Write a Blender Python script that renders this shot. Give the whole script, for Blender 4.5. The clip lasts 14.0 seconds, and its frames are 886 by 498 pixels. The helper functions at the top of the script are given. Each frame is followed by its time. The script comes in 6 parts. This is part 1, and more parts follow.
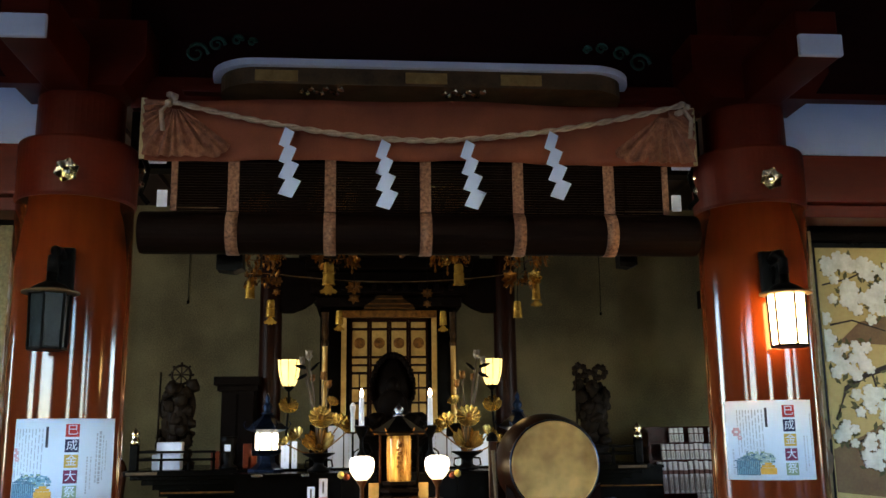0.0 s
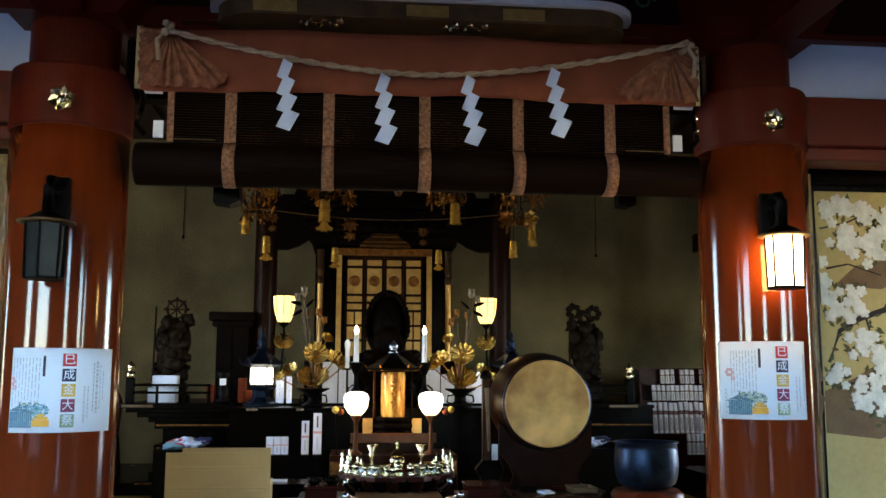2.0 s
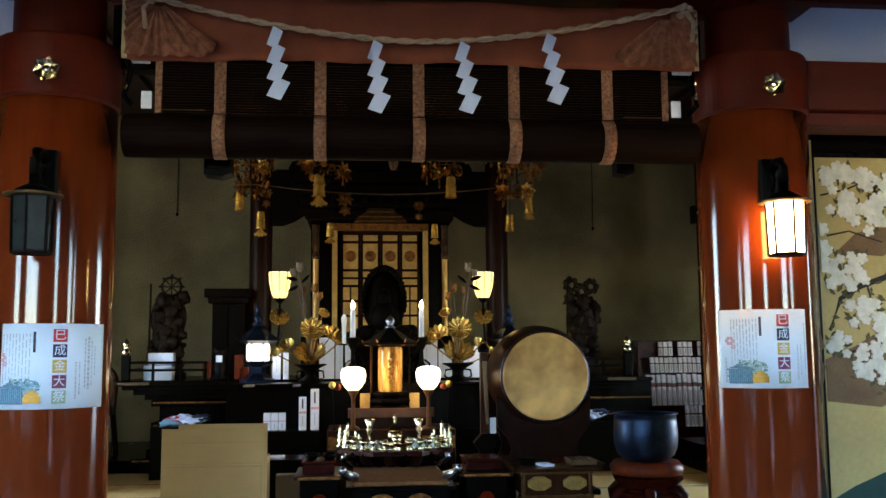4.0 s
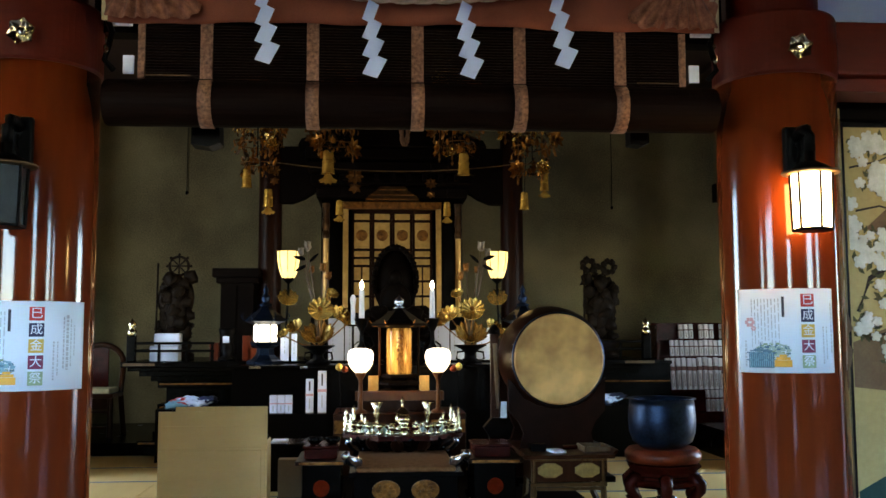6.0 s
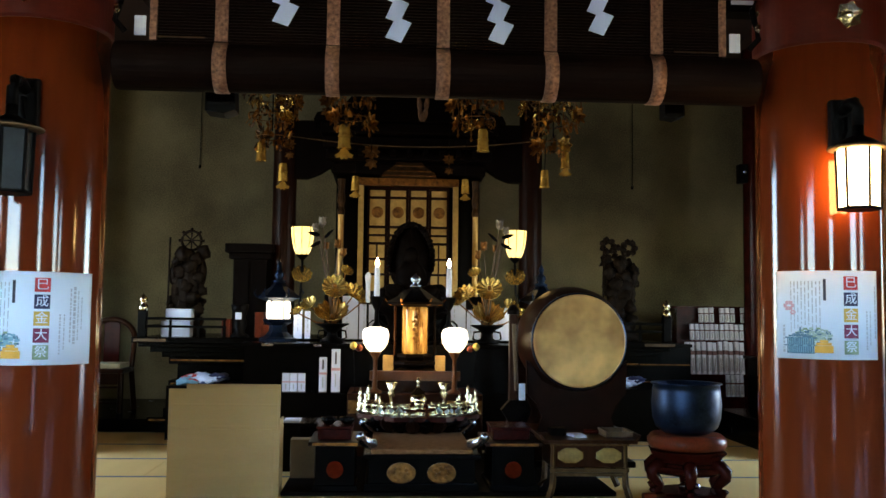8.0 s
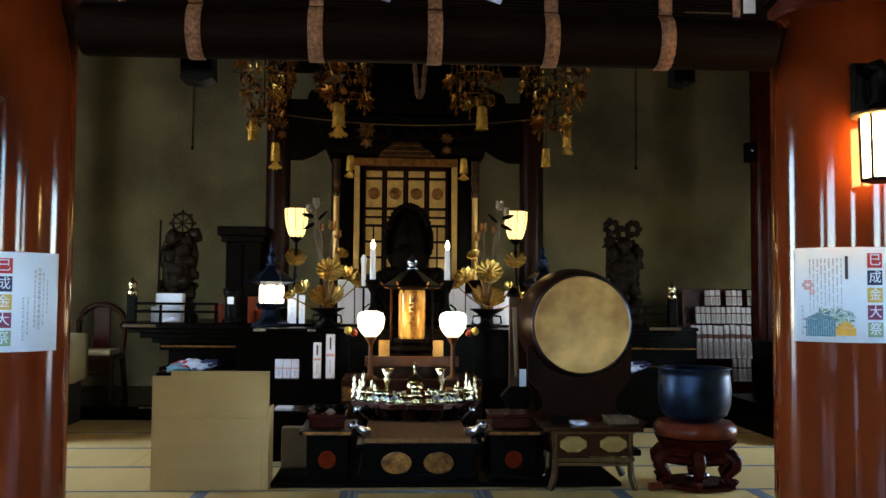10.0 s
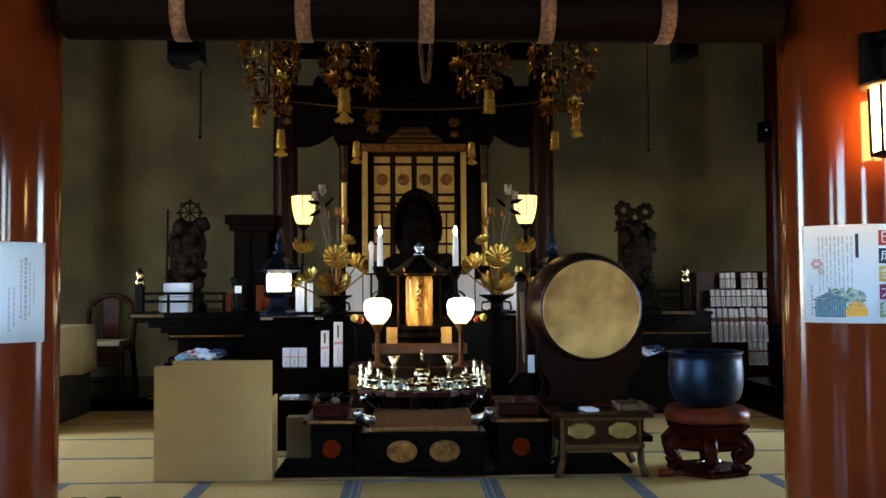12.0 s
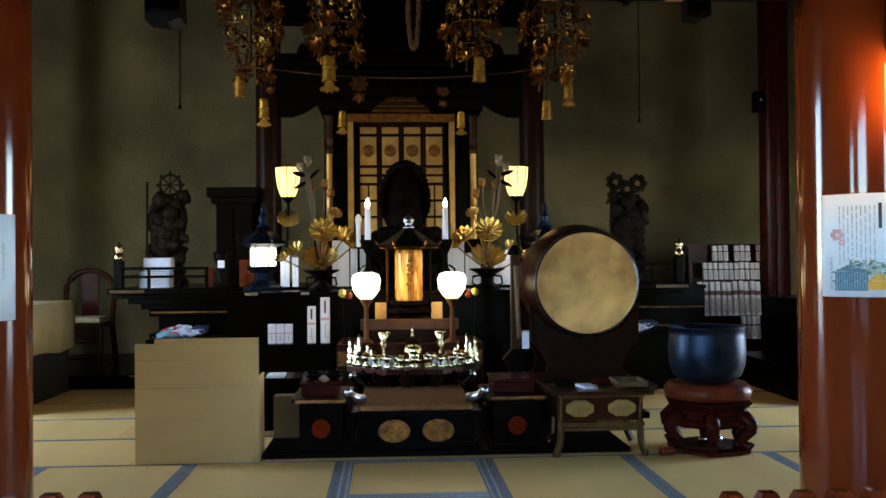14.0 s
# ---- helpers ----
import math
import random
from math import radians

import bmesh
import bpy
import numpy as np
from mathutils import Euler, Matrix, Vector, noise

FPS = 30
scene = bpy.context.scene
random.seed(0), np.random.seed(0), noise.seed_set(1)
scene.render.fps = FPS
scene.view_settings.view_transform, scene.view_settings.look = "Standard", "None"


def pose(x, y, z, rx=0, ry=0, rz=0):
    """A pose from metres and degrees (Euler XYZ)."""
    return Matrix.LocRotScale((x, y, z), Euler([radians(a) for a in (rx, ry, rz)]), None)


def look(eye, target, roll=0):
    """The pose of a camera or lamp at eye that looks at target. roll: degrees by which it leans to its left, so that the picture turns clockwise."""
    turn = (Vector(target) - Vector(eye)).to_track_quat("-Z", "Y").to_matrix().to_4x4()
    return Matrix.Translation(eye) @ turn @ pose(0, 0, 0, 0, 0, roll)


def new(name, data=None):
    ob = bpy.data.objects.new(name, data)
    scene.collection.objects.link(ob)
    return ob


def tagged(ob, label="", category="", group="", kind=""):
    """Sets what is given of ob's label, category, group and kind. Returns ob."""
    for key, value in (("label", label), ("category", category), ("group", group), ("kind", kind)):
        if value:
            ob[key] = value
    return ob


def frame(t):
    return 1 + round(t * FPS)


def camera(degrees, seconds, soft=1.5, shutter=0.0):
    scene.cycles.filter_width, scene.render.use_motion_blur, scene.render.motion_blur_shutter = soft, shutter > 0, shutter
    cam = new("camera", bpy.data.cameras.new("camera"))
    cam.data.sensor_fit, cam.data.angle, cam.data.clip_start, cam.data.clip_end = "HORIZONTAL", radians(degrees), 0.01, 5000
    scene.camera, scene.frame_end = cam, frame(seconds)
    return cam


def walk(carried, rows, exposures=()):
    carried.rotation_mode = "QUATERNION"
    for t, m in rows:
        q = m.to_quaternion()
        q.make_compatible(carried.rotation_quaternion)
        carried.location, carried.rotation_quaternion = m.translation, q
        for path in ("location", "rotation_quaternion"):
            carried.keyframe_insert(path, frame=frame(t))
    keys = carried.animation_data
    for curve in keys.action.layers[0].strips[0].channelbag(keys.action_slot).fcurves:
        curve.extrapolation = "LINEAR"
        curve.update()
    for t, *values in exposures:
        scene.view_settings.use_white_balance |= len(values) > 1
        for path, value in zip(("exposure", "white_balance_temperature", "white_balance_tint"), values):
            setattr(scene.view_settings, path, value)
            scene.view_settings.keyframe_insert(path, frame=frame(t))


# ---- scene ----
cam = camera(51.0, 14.0)
PATH = [
    (0, (-0.366, -5.349, 1.396), (-0.191, -3.396, 1.789), -0.7),
    (0.5, (-0.365, -5.344, 1.394), (-0.183, -3.386, 1.756), -0.8),
    (1, (-0.369, -5.333, 1.388), (-0.184, -3.369, 1.719), -0.3),
    (1.5, (-0.374, -5.332, 1.382), (-0.185, -3.362, 1.681), -0.3),
    (2, (-0.384, -5.322, 1.374), (-0.196, -3.35, 1.642), 0.2),
    (2.5, (-0.402, -5.317, 1.372), (-0.201, -3.343, 1.617), 0.3),
    (3, (-0.408, -5.311, 1.359), (-0.205, -3.335, 1.592), -0.3),
    (5.5, (-0.254, -5.003, 1.342), (-0.078, -3.02, 1.535), -0.2),
    (6, (-0.222, -4.935, 1.339), (-0.075, -2.948, 1.521), -0.2),
    (6.5, (-0.201, -4.929, 1.338), (-0.083, -2.941, 1.517), -0.1),
    (7, (-0.207, -4.893, 1.332), (-0.103, -2.902, 1.495), 0.6),
    (7.5, (-0.244, -4.804, 1.33), (-0.136, -2.813, 1.482), 0.4),
    (8, (-0.266, -4.706, 1.33), (-0.144, -2.714, 1.47), 0.7),
    (10.5, (-0.177, -4.34, 1.311), (-0.061, -2.346, 1.414), 0.4),
    (11, (-0.149, -4.307, 1.31), (-0.038, -2.313, 1.406), 0.3),
    (11.5, (-0.117, -4.287, 1.306), (-0.029, -2.29, 1.392), 0.1),
    (12, (-0.092, -4.272, 1.302), (-0.014, -2.276, 1.383), -0.3),
    (12.5, (-0.09, -4.247, 1.298), (-0.017, -2.249, 1.362), -0.4),
    (13, (-0.118, -4.173, 1.295), (-0.033, -2.175, 1.348), -1.0),
    (13.5, (-0.142, -4.074, 1.292), (-0.044, -2.078, 1.328), -0.4),
    (14, (-0.157, -4.017, 1.3), (-0.04, -2.021, 1.325), -0.5),
]
walk(cam, [(t, look(eye, target, roll)) for t, eye, target, roll in PATH])

# ---- world and daylight ----
world = bpy.data.worlds.new("sky")
scene.world = world
world.use_nodes = True
sky = world.node_tree.nodes.new("ShaderNodeTexSky")
sky.sky_type, sky.sun_disc = "NISHITA", False
sky.sun_elevation, sky.sun_rotation = radians(59), radians(180)
sky.air_density, sky.dust_density, sky.ozone_density = 1.0, 0.1, 4.0
world.node_tree.links.new(sky.outputs[0], world.node_tree.nodes["Background"].inputs[0])
world.node_tree.nodes["Background"].inputs[1].default_value = 0.15
scene.view_settings.exposure = 4.62


def lamp(name, kind, m, watts, colour, **size):
    d = bpy.data.lights.new(name, kind)
    d.energy, d.color = watts, colour
    if kind == "AREA":
        d.shape, d.size, d.size_y = "RECTANGLE", size["w"], size["h"]
    elif kind == "SUN":
        d.angle = size["angle"]
    else:
        d.shadow_soft_size = size["r"]
    ob = new(name, d)
    ob.matrix_world = m
    return ob


lamp("sun", "SUN", look((0, -30, 30), (0, -12, 0)), 0.6, (1, 0.98, 0.95), angle=radians(12))

def bulb(x, y, z, watts, colour):
    """The bulb inside a lit shade."""
    return lamp("lamp_bulb", "POINT", pose(x, y, z), watts, colour, r=0.04)


# daylight through the open side doors of the sanctum
lamp("daylight_west", "AREA", look((-5.95, 3.2, 1.85), (0, 4.8, 2.2)), 4.2, (0.92, 0.96, 1.0), w=1.5, h=3.0)
lamp("daylight_east", "AREA", look((5.95, 3.2, 1.4), (0, 3.2, 0.6)), 2.4, (0.92, 0.96, 1.0), w=1.5, h=2.5)


# ---- materials ----
def mat(name, col, rough=0.5, metal=0.0, col2=None, scale=6.0, fine=60.0, bump=0.08, var=0.25, emit=0.0, coat=0.0,
        stretch=(1, 1, 1), trans=0.0, per=0.0, spec=0.3, lo=0.4, hi=1.0):
    m = bpy.data.materials.new(name)
    m.use_nodes = True
    nt = m.node_tree
    n, l = nt.nodes, nt.links
    b = n["Principled BSDF"]
    b.inputs["Roughness"].default_value, b.inputs["Metallic"].default_value = rough, metal
    b.inputs["Coat Weight"].default_value, b.inputs["Coat Roughness"].default_value = coat, 0.08
    b.inputs["Specular IOR Level"].default_value = spec
    b.inputs["Transmission Weight"].default_value = trans
    tc, mp = n.new("ShaderNodeTexCoord"), n.new("ShaderNodeMapping")
    mp.inputs["Scale"].default_value = stretch
    l.new(tc.outputs["Object"], mp.inputs["Vector"])
    big, small = n.new("ShaderNodeTexNoise"), n.new("ShaderNodeTexNoise")
    big.inputs["Scale"].default_value, small.inputs["Scale"].default_value = scale, fine
    big.inputs["Detail"].default_value = 5
    for t in (big, small):
        l.new(mp.outputs[0], t.inputs["Vector"])
    add = n.new("ShaderNodeMath")
    add.operation = "MULTIPLY_ADD"
    add.inputs[1].default_value = 0.4
    l.new(small.outputs["Fac"], add.inputs[0])
    l.new(big.outputs["Fac"], add.inputs[2])
    ramp = n.new("ShaderNodeMapRange")
    ramp.inputs["From Min"].default_value, ramp.inputs["From Max"].default_value = lo, hi
    l.new(add.outputs[0], ramp.inputs["Value"])
    mix = n.new("ShaderNodeMix")
    mix.data_type = "RGBA"
    a = Vector(col)
    c = Vector(col2) if col2 else a * (1 - var)
    mix.inputs[6].default_value, mix.inputs[7].default_value = (*a, 1), (*c, 1)
    l.new(ramp.outputs[0], mix.inputs[0])
    out = mix.outputs[2]
    if per:
        info, hsv, rng = n.new("ShaderNodeObjectInfo"), n.new("ShaderNodeHueSaturation"), n.new("ShaderNodeMapRange")
        rng.inputs["To Min"].default_value, rng.inputs["To Max"].default_value = 1 - per, 1 + per
        l.new(info.outputs["Random"], rng.inputs["Value"])
        l.new(rng.outputs[0], hsv.inputs["Value"])
        l.new(out, hsv.inputs["Color"])
        out = hsv.outputs[0]
    l.new(out, b.inputs["Base Color"])
    if bump:
        bp = n.new("ShaderNodeBump")
        bp.inputs["Strength"].default_value, bp.inputs["Distance"].default_value = bump, 0.01
        l.new(add.outputs[0], bp.inputs["Height"])
        l.new(bp.outputs[0], b.inputs["Normal"])
    rr = n.new("ShaderNodeMapRange")
    rr.inputs["To Min"].default_value, rr.inputs["To Max"].default_value = max(0, rough - 0.03), min(1, rough + 0.05)
    l.new(big.outputs["Fac"], rr.inputs["Value"])
    l.new(rr.outputs[0], b.inputs["Roughness"])
    if emit:
        b.inputs["Emission Strength"].default_value = emit
        l.new(out, b.inputs["Emission Color"])
    return m


LACQ = mat("vermilion_lacquer", (0.150, 0.025, 0.005), 0.085, col2=(0.092, 0.014, 0.0033), scale=3, fine=25, bump=0.005, stretch=(1, 1, 0.15), spec=0.38)
BEAM = mat("red_painted_wood", (0.105, 0.0115, 0.0032), 0.4, col2=(0.058, 0.006, 0.002), scale=4, bump=0.1, stretch=(0.2, 1, 1), spec=0.15)
BLACK = mat("black_lacquer", (0.0018, 0.0014, 0.0012), 0.25, scale=4, bump=0.02, spec=0.04)
NEARBLACK = mat("near_black_wood", (0.004, 0.0022, 0.0014), 0.6, col2=(0.0018, 0.0011, 0.0008), scale=5, bump=0.2, spec=0.03)
DRUMWOOD = mat("dark_drum_wood", (0.018, 0.0055, 0.0025), 0.32, col2=(0.006, 0.0022, 0.0012), scale=6, bump=0.1, spec=0.06)
DARKRED = mat("dark_red_lacquer", (0.048, 0.0062, 0.0032), 0.25, col2=(0.015, 0.0024, 0.0016), scale=8, spec=0.07)
STEMWOOD = mat("orange_brown_wood", (0.17, 0.062, 0.018), 0.35, col2=(0.08, 0.026, 0.008), scale=8, stretch=(1, 1, 0.2), bump=0.1, spec=0.2)
BROWN = mat("brown_wood", (0.045, 0.0145, 0.0045), 0.3, col2=(0.013, 0.0042, 0.0018), scale=6, stretch=(1, 1, 0.2), bump=0.15, spec=0.07)
TABLEWOOD = mat("worn_table_wood", (0.12, 0.066, 0.022), 0.4, col2=(0.03, 0.014, 0.005), scale=14, bump=0.2, spec=0.08)
PALEWOOD = mat("pale_worn_wood", (0.13, 0.075, 0.028), 0.5, col2=(0.05, 0.028, 0.011), scale=8, bump=0.2)
FLOORWOOD = mat("weathered_floor_wood", (0.075, 0.042, 0.024), 0.45, col2=(0.04, 0.022, 0.013), scale=3, stretch=(4, 0.3, 1), bump=0.15, per=0.15)
PLASTER = mat("olive_plaster", (0.28, 0.235, 0.115), 0.9, col2=(0.085, 0.07, 0.034), scale=0.62, fine=60, bump=0.25, lo=0.5, hi=0.84)
WHITEPL = mat("white_plaster", (0.72, 0.74, 0.78), 0.85, scale=2, var=0.1, bump=0.15)
# White plaster with the blue of the skylight mixed into its colour.
SKYTINTPL = mat("sky_tinted_white_plaster", (0.58, 0.68, 0.86), 0.85, scale=2, var=0.1, bump=0.15)
CEIL = mat("dark_ceiling_boards", (0.025, 0.011, 0.007), 0.6, col2=(0.013, 0.006, 0.004), scale=3, bump=0.2)
GOLD = mat("gilded_metal", (0.90, 0.60, 0.15), 0.26, 0.85, col2=(0.42, 0.22, 0.04), scale=20, bump=0.2)
GOLDLEAF = mat("gold_leaf_panel", (0.60, 0.38, 0.12), 0.42, 0.5, col2=(0.36, 0.21, 0.06), scale=14, bump=0.15)
DULLGOLD = mat("dull_olive_gilt", (0.33, 0.22, 0.06), 0.5, 0.3, col2=(0.16, 0.095, 0.025), scale=22, bump=0.2)
OLDGOLD = mat("tarnished_gilt", (0.34, 0.145, 0.028), 0.42, 0.65, col2=(0.04, 0.015, 0.005), scale=18, bump=0.3)
BRASS = mat("polished_brass", (0.86, 0.76, 0.48), 0.14, 1.0, scale=20, bump=0.05, var=0.2)
SILVER = mat("silvered_metal", (0.60, 0.66, 0.78), 0.25, 1.0, scale=20, bump=0.1)
PAPER = mat("white_paper", (0.74, 0.80, 0.95), 0.8, scale=5, var=0.06, bump=0.05)
BLUEPAPER = mat("pale_printed_paper", (0.74, 0.82, 0.91), 0.55, col2=(0.70, 0.79, 0.88), scale=3, bump=0.05)
INK = mat("dark_ink", (0.05, 0.05, 0.07), 0.7, bump=0)
GREYINK = mat("grey_ink", (0.54, 0.58, 0.64), 0.7, bump=0)
BLUEINK = mat("blue_ink", (0.16, 0.22, 0.45), 0.7, bump=0)
PRINTS = {k: mat(k + "_print", c, 0.6, bump=0, var=0.2, scale=30) for k, c in dict(
    red=(0.55, 0.05, 0.05), navy=(0.03, 0.035, 0.09), gold=(0.68, 0.45, 0.10), purple=(0.22, 0.04, 0.10), green=(0.28, 0.38, 0.24),
    orange=(0.80, 0.42, 0.06), teal=(0.22, 0.42, 0.52), slate=(0.10, 0.20, 0.28), pink=(0.72, 0.42, 0.46), mist=(0.40, 0.52, 0.47)).items()}
TATAMI = mat("tatami_straw", (0.80, 0.54, 0.18), 0.7, col2=(0.64, 0.41, 0.13), scale=2.5, fine=160, bump=0.25, stretch=(1, 0.15, 1), per=0.06)
BORDER = mat("tatami_border_cloth", (0.09, 0.10, 0.115), 0.8, col2=(0.24, 0.25, 0.25), scale=45, fine=120, bump=0.1)
CARD = mat("corrugated_cardboard", (0.52, 0.345, 0.145), 0.8, col2=(0.45, 0.295, 0.12), scale=2, fine=40, bump=0.06, stretch=(1, 1, 4))
BROCADE = mat("red_brocade", (0.27, 0.076, 0.033), 0.65, col2=(0.16, 0.042, 0.019), scale=4, fine=140, bump=0.2)
BANDCLOTH = mat("figured_band_cloth", (0.40, 0.19, 0.10), 0.65, col2=(0.045, 0.018, 0.010), scale=52, fine=90, bump=0.2)
BLIND = mat("dark_bamboo_blind", (0.009, 0.0035, 0.002), 0.6, col2=(0.003, 0.0014, 0.001), scale=12, stretch=(0.2, 1, 6), bump=0.3, spec=0.04)
ROPE = mat("straw_rope", (0.52, 0.41, 0.29), 0.85, col2=(0.34, 0.25, 0.17), scale=40, bump=0.4)
SHIDE = mat("shide_paper", (0.62, 0.72, 0.95), 0.75, scale=5, var=0.05, bump=0.05)
SKIN = mat("drum_hide", (0.90, 0.56, 0.19), 0.5, col2=(0.36, 0.18, 0.05), scale=1.7, fine=5, bump=0.03, lo=0.55, hi=0.85)
# Dark bronze; the blue sheen of reflected sky is put into its colour.
BOWLM = mat("blue_sheen_bronze", (0.024, 0.042, 0.085), 0.36, 0.85, scale=8, bump=0.05, col2=(0.006, 0.009, 0.017), spec=0.1)
STATUE = mat("aged_painted_wood", (0.022, 0.014, 0.008), 0.5, col2=(0.0025, 0.0015, 0.001), scale=16, fine=50, bump=0.4, spec=0.05)
IRON = mat("black_iron", (0.002, 0.0017, 0.0015), 0.45, 0.0, scale=15, bump=0.2, spec=0.04)
STRAWMAT = mat("woven_brown_mat", (0.23, 0.11, 0.042), 0.95, col2=(0.11, 0.048, 0.018), scale=30, fine=180, bump=0.5, spec=0.05)
CLOTH = mat("beige_table_cloth", (0.60, 0.49, 0.25), 0.8, scale=4, bump=0.15)
GREYCLOTH = mat("dark_grey_cloth", (0.03, 0.027, 0.021), 0.9, scale=5, bump=0.2)
REDCUSH = mat("red_cushion", (0.20, 0.034, 0.010), 0.3, col2=(0.03, 0.006, 0.003), scale=7, bump=0.3, spec=0.2)
GREEN = mat("green_carved_paint", (0.03, 0.10, 0.06), 0.5, scale=20, bump=0.2)
DIMGLASS = mat("unlit_frosted_glass", (0.022, 0.029, 0.030), 0.25, scale=12, var=0.6, bump=0.1)
GLOWWARM = mat("lit_amber_glass", (1.0, 0.60, 0.20), 0.4, emit=2.0, bump=0, var=0.12)
GLOWYEL = mat("lit_yellow_glass", (1.0, 0.65, 0.20), 0.4, emit=0.11, bump=0, var=0.25, scale=18)
GLOWWHITE = mat("lit_opal_glass", (1.0, 0.87, 0.58), 0.4, emit=0.19, bump=0, var=0.08)
AMBER = mat("lit_amber_crystal", (0.85, 0.47, 0.10), 0.12, 0.3, emit=0.022, bump=0, col2=(0.10, 0.028, 0.004), scale=5, stretch=(4, 4, 0.3), lo=0.5, hi=0.85)
GLOWCUP = mat("lit_opal_cup", (1.0, 0.80, 0.42), 0.4, emit=0.13, bump=0, var=0.1)
ORNGOLD = mat("orange_gilt", (0.55, 0.22, 0.03), 0.28, 0.8, col2=(0.05, 0.015, 0.004), scale=14, bump=0.3)
DARKGILT = mat("dark_gilt", (0.075, 0.036, 0.010), 0.35, 0.6, col2=(0.008, 0.004, 0.002), scale=12, bump=0.3)
LEAFGOLD = mat("beaten_gilt_leaf", (0.95, 0.64, 0.17), 0.24, 0.8, col2=(0.36, 0.18, 0.03), scale=16, bump=0.3)
BOOKPAPER = mat("aged_book_paper", (0.78, 0.74, 0.74), 0.8, col2=(0.60, 0.55, 0.54), scale=12, bump=0.1, per=0.12)
BOOKBAND = mat("faded_red_band", (0.24, 0.11, 0.09), 0.8, col2=(0.12, 0.06, 0.05), scale=40, bump=0.05)
BOOKINK = mat("faded_brown_ink", (0.26, 0.20, 0.16), 0.8, col2=(0.42, 0.36, 0.32), scale=60, bump=0.03)
FLAME = mat("candle_flame_glow", (1.0, 0.75, 0.40), 0.4, emit=2.0, bump=0)
WAX = mat("white_wax", (0.74, 0.76, 0.82), 0.4, scale=8, var=0.05, bump=0.02)
GOLDPAPER = mat("gold_painted_panel", (0.56, 0.43, 0.16), 0.6, col2=(0.38, 0.27, 0.09), scale=1.6, fine=30, bump=0.05)
BLOSSOM = mat("blossom_paint", (0.84, 0.82, 0.74), 0.7, col2=(0.52, 0.50, 0.40), scale=14, bump=0.05)
LEAFP = mat("leaf_paint", (0.05, 0.06, 0.02), 0.7, col2=(0.12, 0.10, 0.04), scale=20, bump=0.05)
BRANCHP = mat("branch_paint", (0.035, 0.025, 0.018), 0.7, bump=0.05)
UMBERP = mat("umber_cloud_paint", (0.13, 0.068, 0.034), 0.7, col2=(0.22, 0.14, 0.06), scale=8, bump=0.05)
GREENP = mat("deep_green_paint", (0.02, 0.06, 0.045), 0.7, bump=0.05, scale=8)
DARKROPE = mat("dark_braided_rope", (0.20, 0.10, 0.045), 0.85, col2=(0.06, 0.028, 0.014), scale=40, bump=0.4)
# Cardboard darkened for the carton that stands in shadow.
SHADECARD = mat("shaded_carton", (0.17, 0.11, 0.05), 0.8, col2=(0.12, 0.075, 0.033), scale=5, bump=0.05)
PALEBLOOM = mat("pale_bud_metal", (0.30, 0.25, 0.18), 0.5, 0.2, col2=(0.13, 0.10, 0.07), scale=20, bump=0.2)
PENDANT = mat("old_gilt_tube", (0.96, 0.57, 0.10), 0.24, 0.65, col2=(0.42, 0.19, 0.03), scale=16, bump=0.2)
PALELINE = mat("pale_border_thread", (0.42, 0.44, 0.46), 0.8, col2=(0.20, 0.22, 0.25), scale=60, bump=0.1)
CREST = mat("dull_red_crest", (0.13, 0.014, 0.003), 0.8, col2=(0.07, 0.007, 0.002), scale=20, bump=0.2, spec=0.02)
# Red board darkened in its colour to stand for the shade up high.
SHADEBOARD = mat("shade_darkened_board", (0.030, 0.006, 0.004), 0.6, col2=(0.014, 0.004, 0.003), scale=3, bump=0.15, stretch=(0.2, 1, 1), spec=0.06)
GATHER = mat("gathered_brocade", (0.40, 0.17, 0.09), 0.65, col2=(0.10, 0.032, 0.016), scale=22, fine=120, bump=0.2)
GROUND = mat("grey_gravel", (0.17, 0.167, 0.165), 0.9, scale=2, fine=60, bump=0.4)


# ---- mesh helpers ----
def part(name, bm, material, parent=None, label="", smooth=False):
    me = bpy.data.meshes.new(name)
    bmesh.ops.recalc_face_normals(bm, faces=bm.faces)
    if smooth:
        for f in bm.faces:
            f.smooth = True
    bm.to_mesh(me)
    bm.free()
    me.materials.append(material)
    ob = new(name, me)
    if parent:
        ob.parent = parent
    if label:
        ob["label"] = label
    return ob


def thing(name, at, label, category, group="", kind="", rz=0):
    e = new(name)
    e.empty_display_size = 0.05
    e.matrix_world = pose(*at, 0, 0, rz)
    return tagged(e, label, category, group, kind)


def solid(name, bm, material, label, category="", group="", kind="", smooth=False):
    return tagged(part(name, bm, material, None, "", smooth), label, category, group, kind)


def B():
    return bmesh.new()


def box(bm, x0, x1, y0, y1, z0, z1, bevel=0.0, m=None):
    r = bmesh.ops.create_cube(bm, size=1)
    t = Matrix.Translation(((x0 + x1) / 2, (y0 + y1) / 2, (z0 + z1) / 2)) @ Matrix.Diagonal((abs(x1 - x0), abs(y1 - y0), abs(z1 - z0), 1))
    bmesh.ops.transform(bm, matrix=(m @ t) if m else t, verts=r["verts"])
    if bevel:
        es = list({e for v in r["verts"] for e in v.link_edges})
        bmesh.ops.bevel(bm, geom=es, offset=bevel, segments=2, affect="EDGES", profile=0.6)
    return bm


def bx(x0, x1, y0, y1, z0, z1, bevel=0.0):
    return box(B(), x0, x1, y0, y1, z0, z1, bevel)


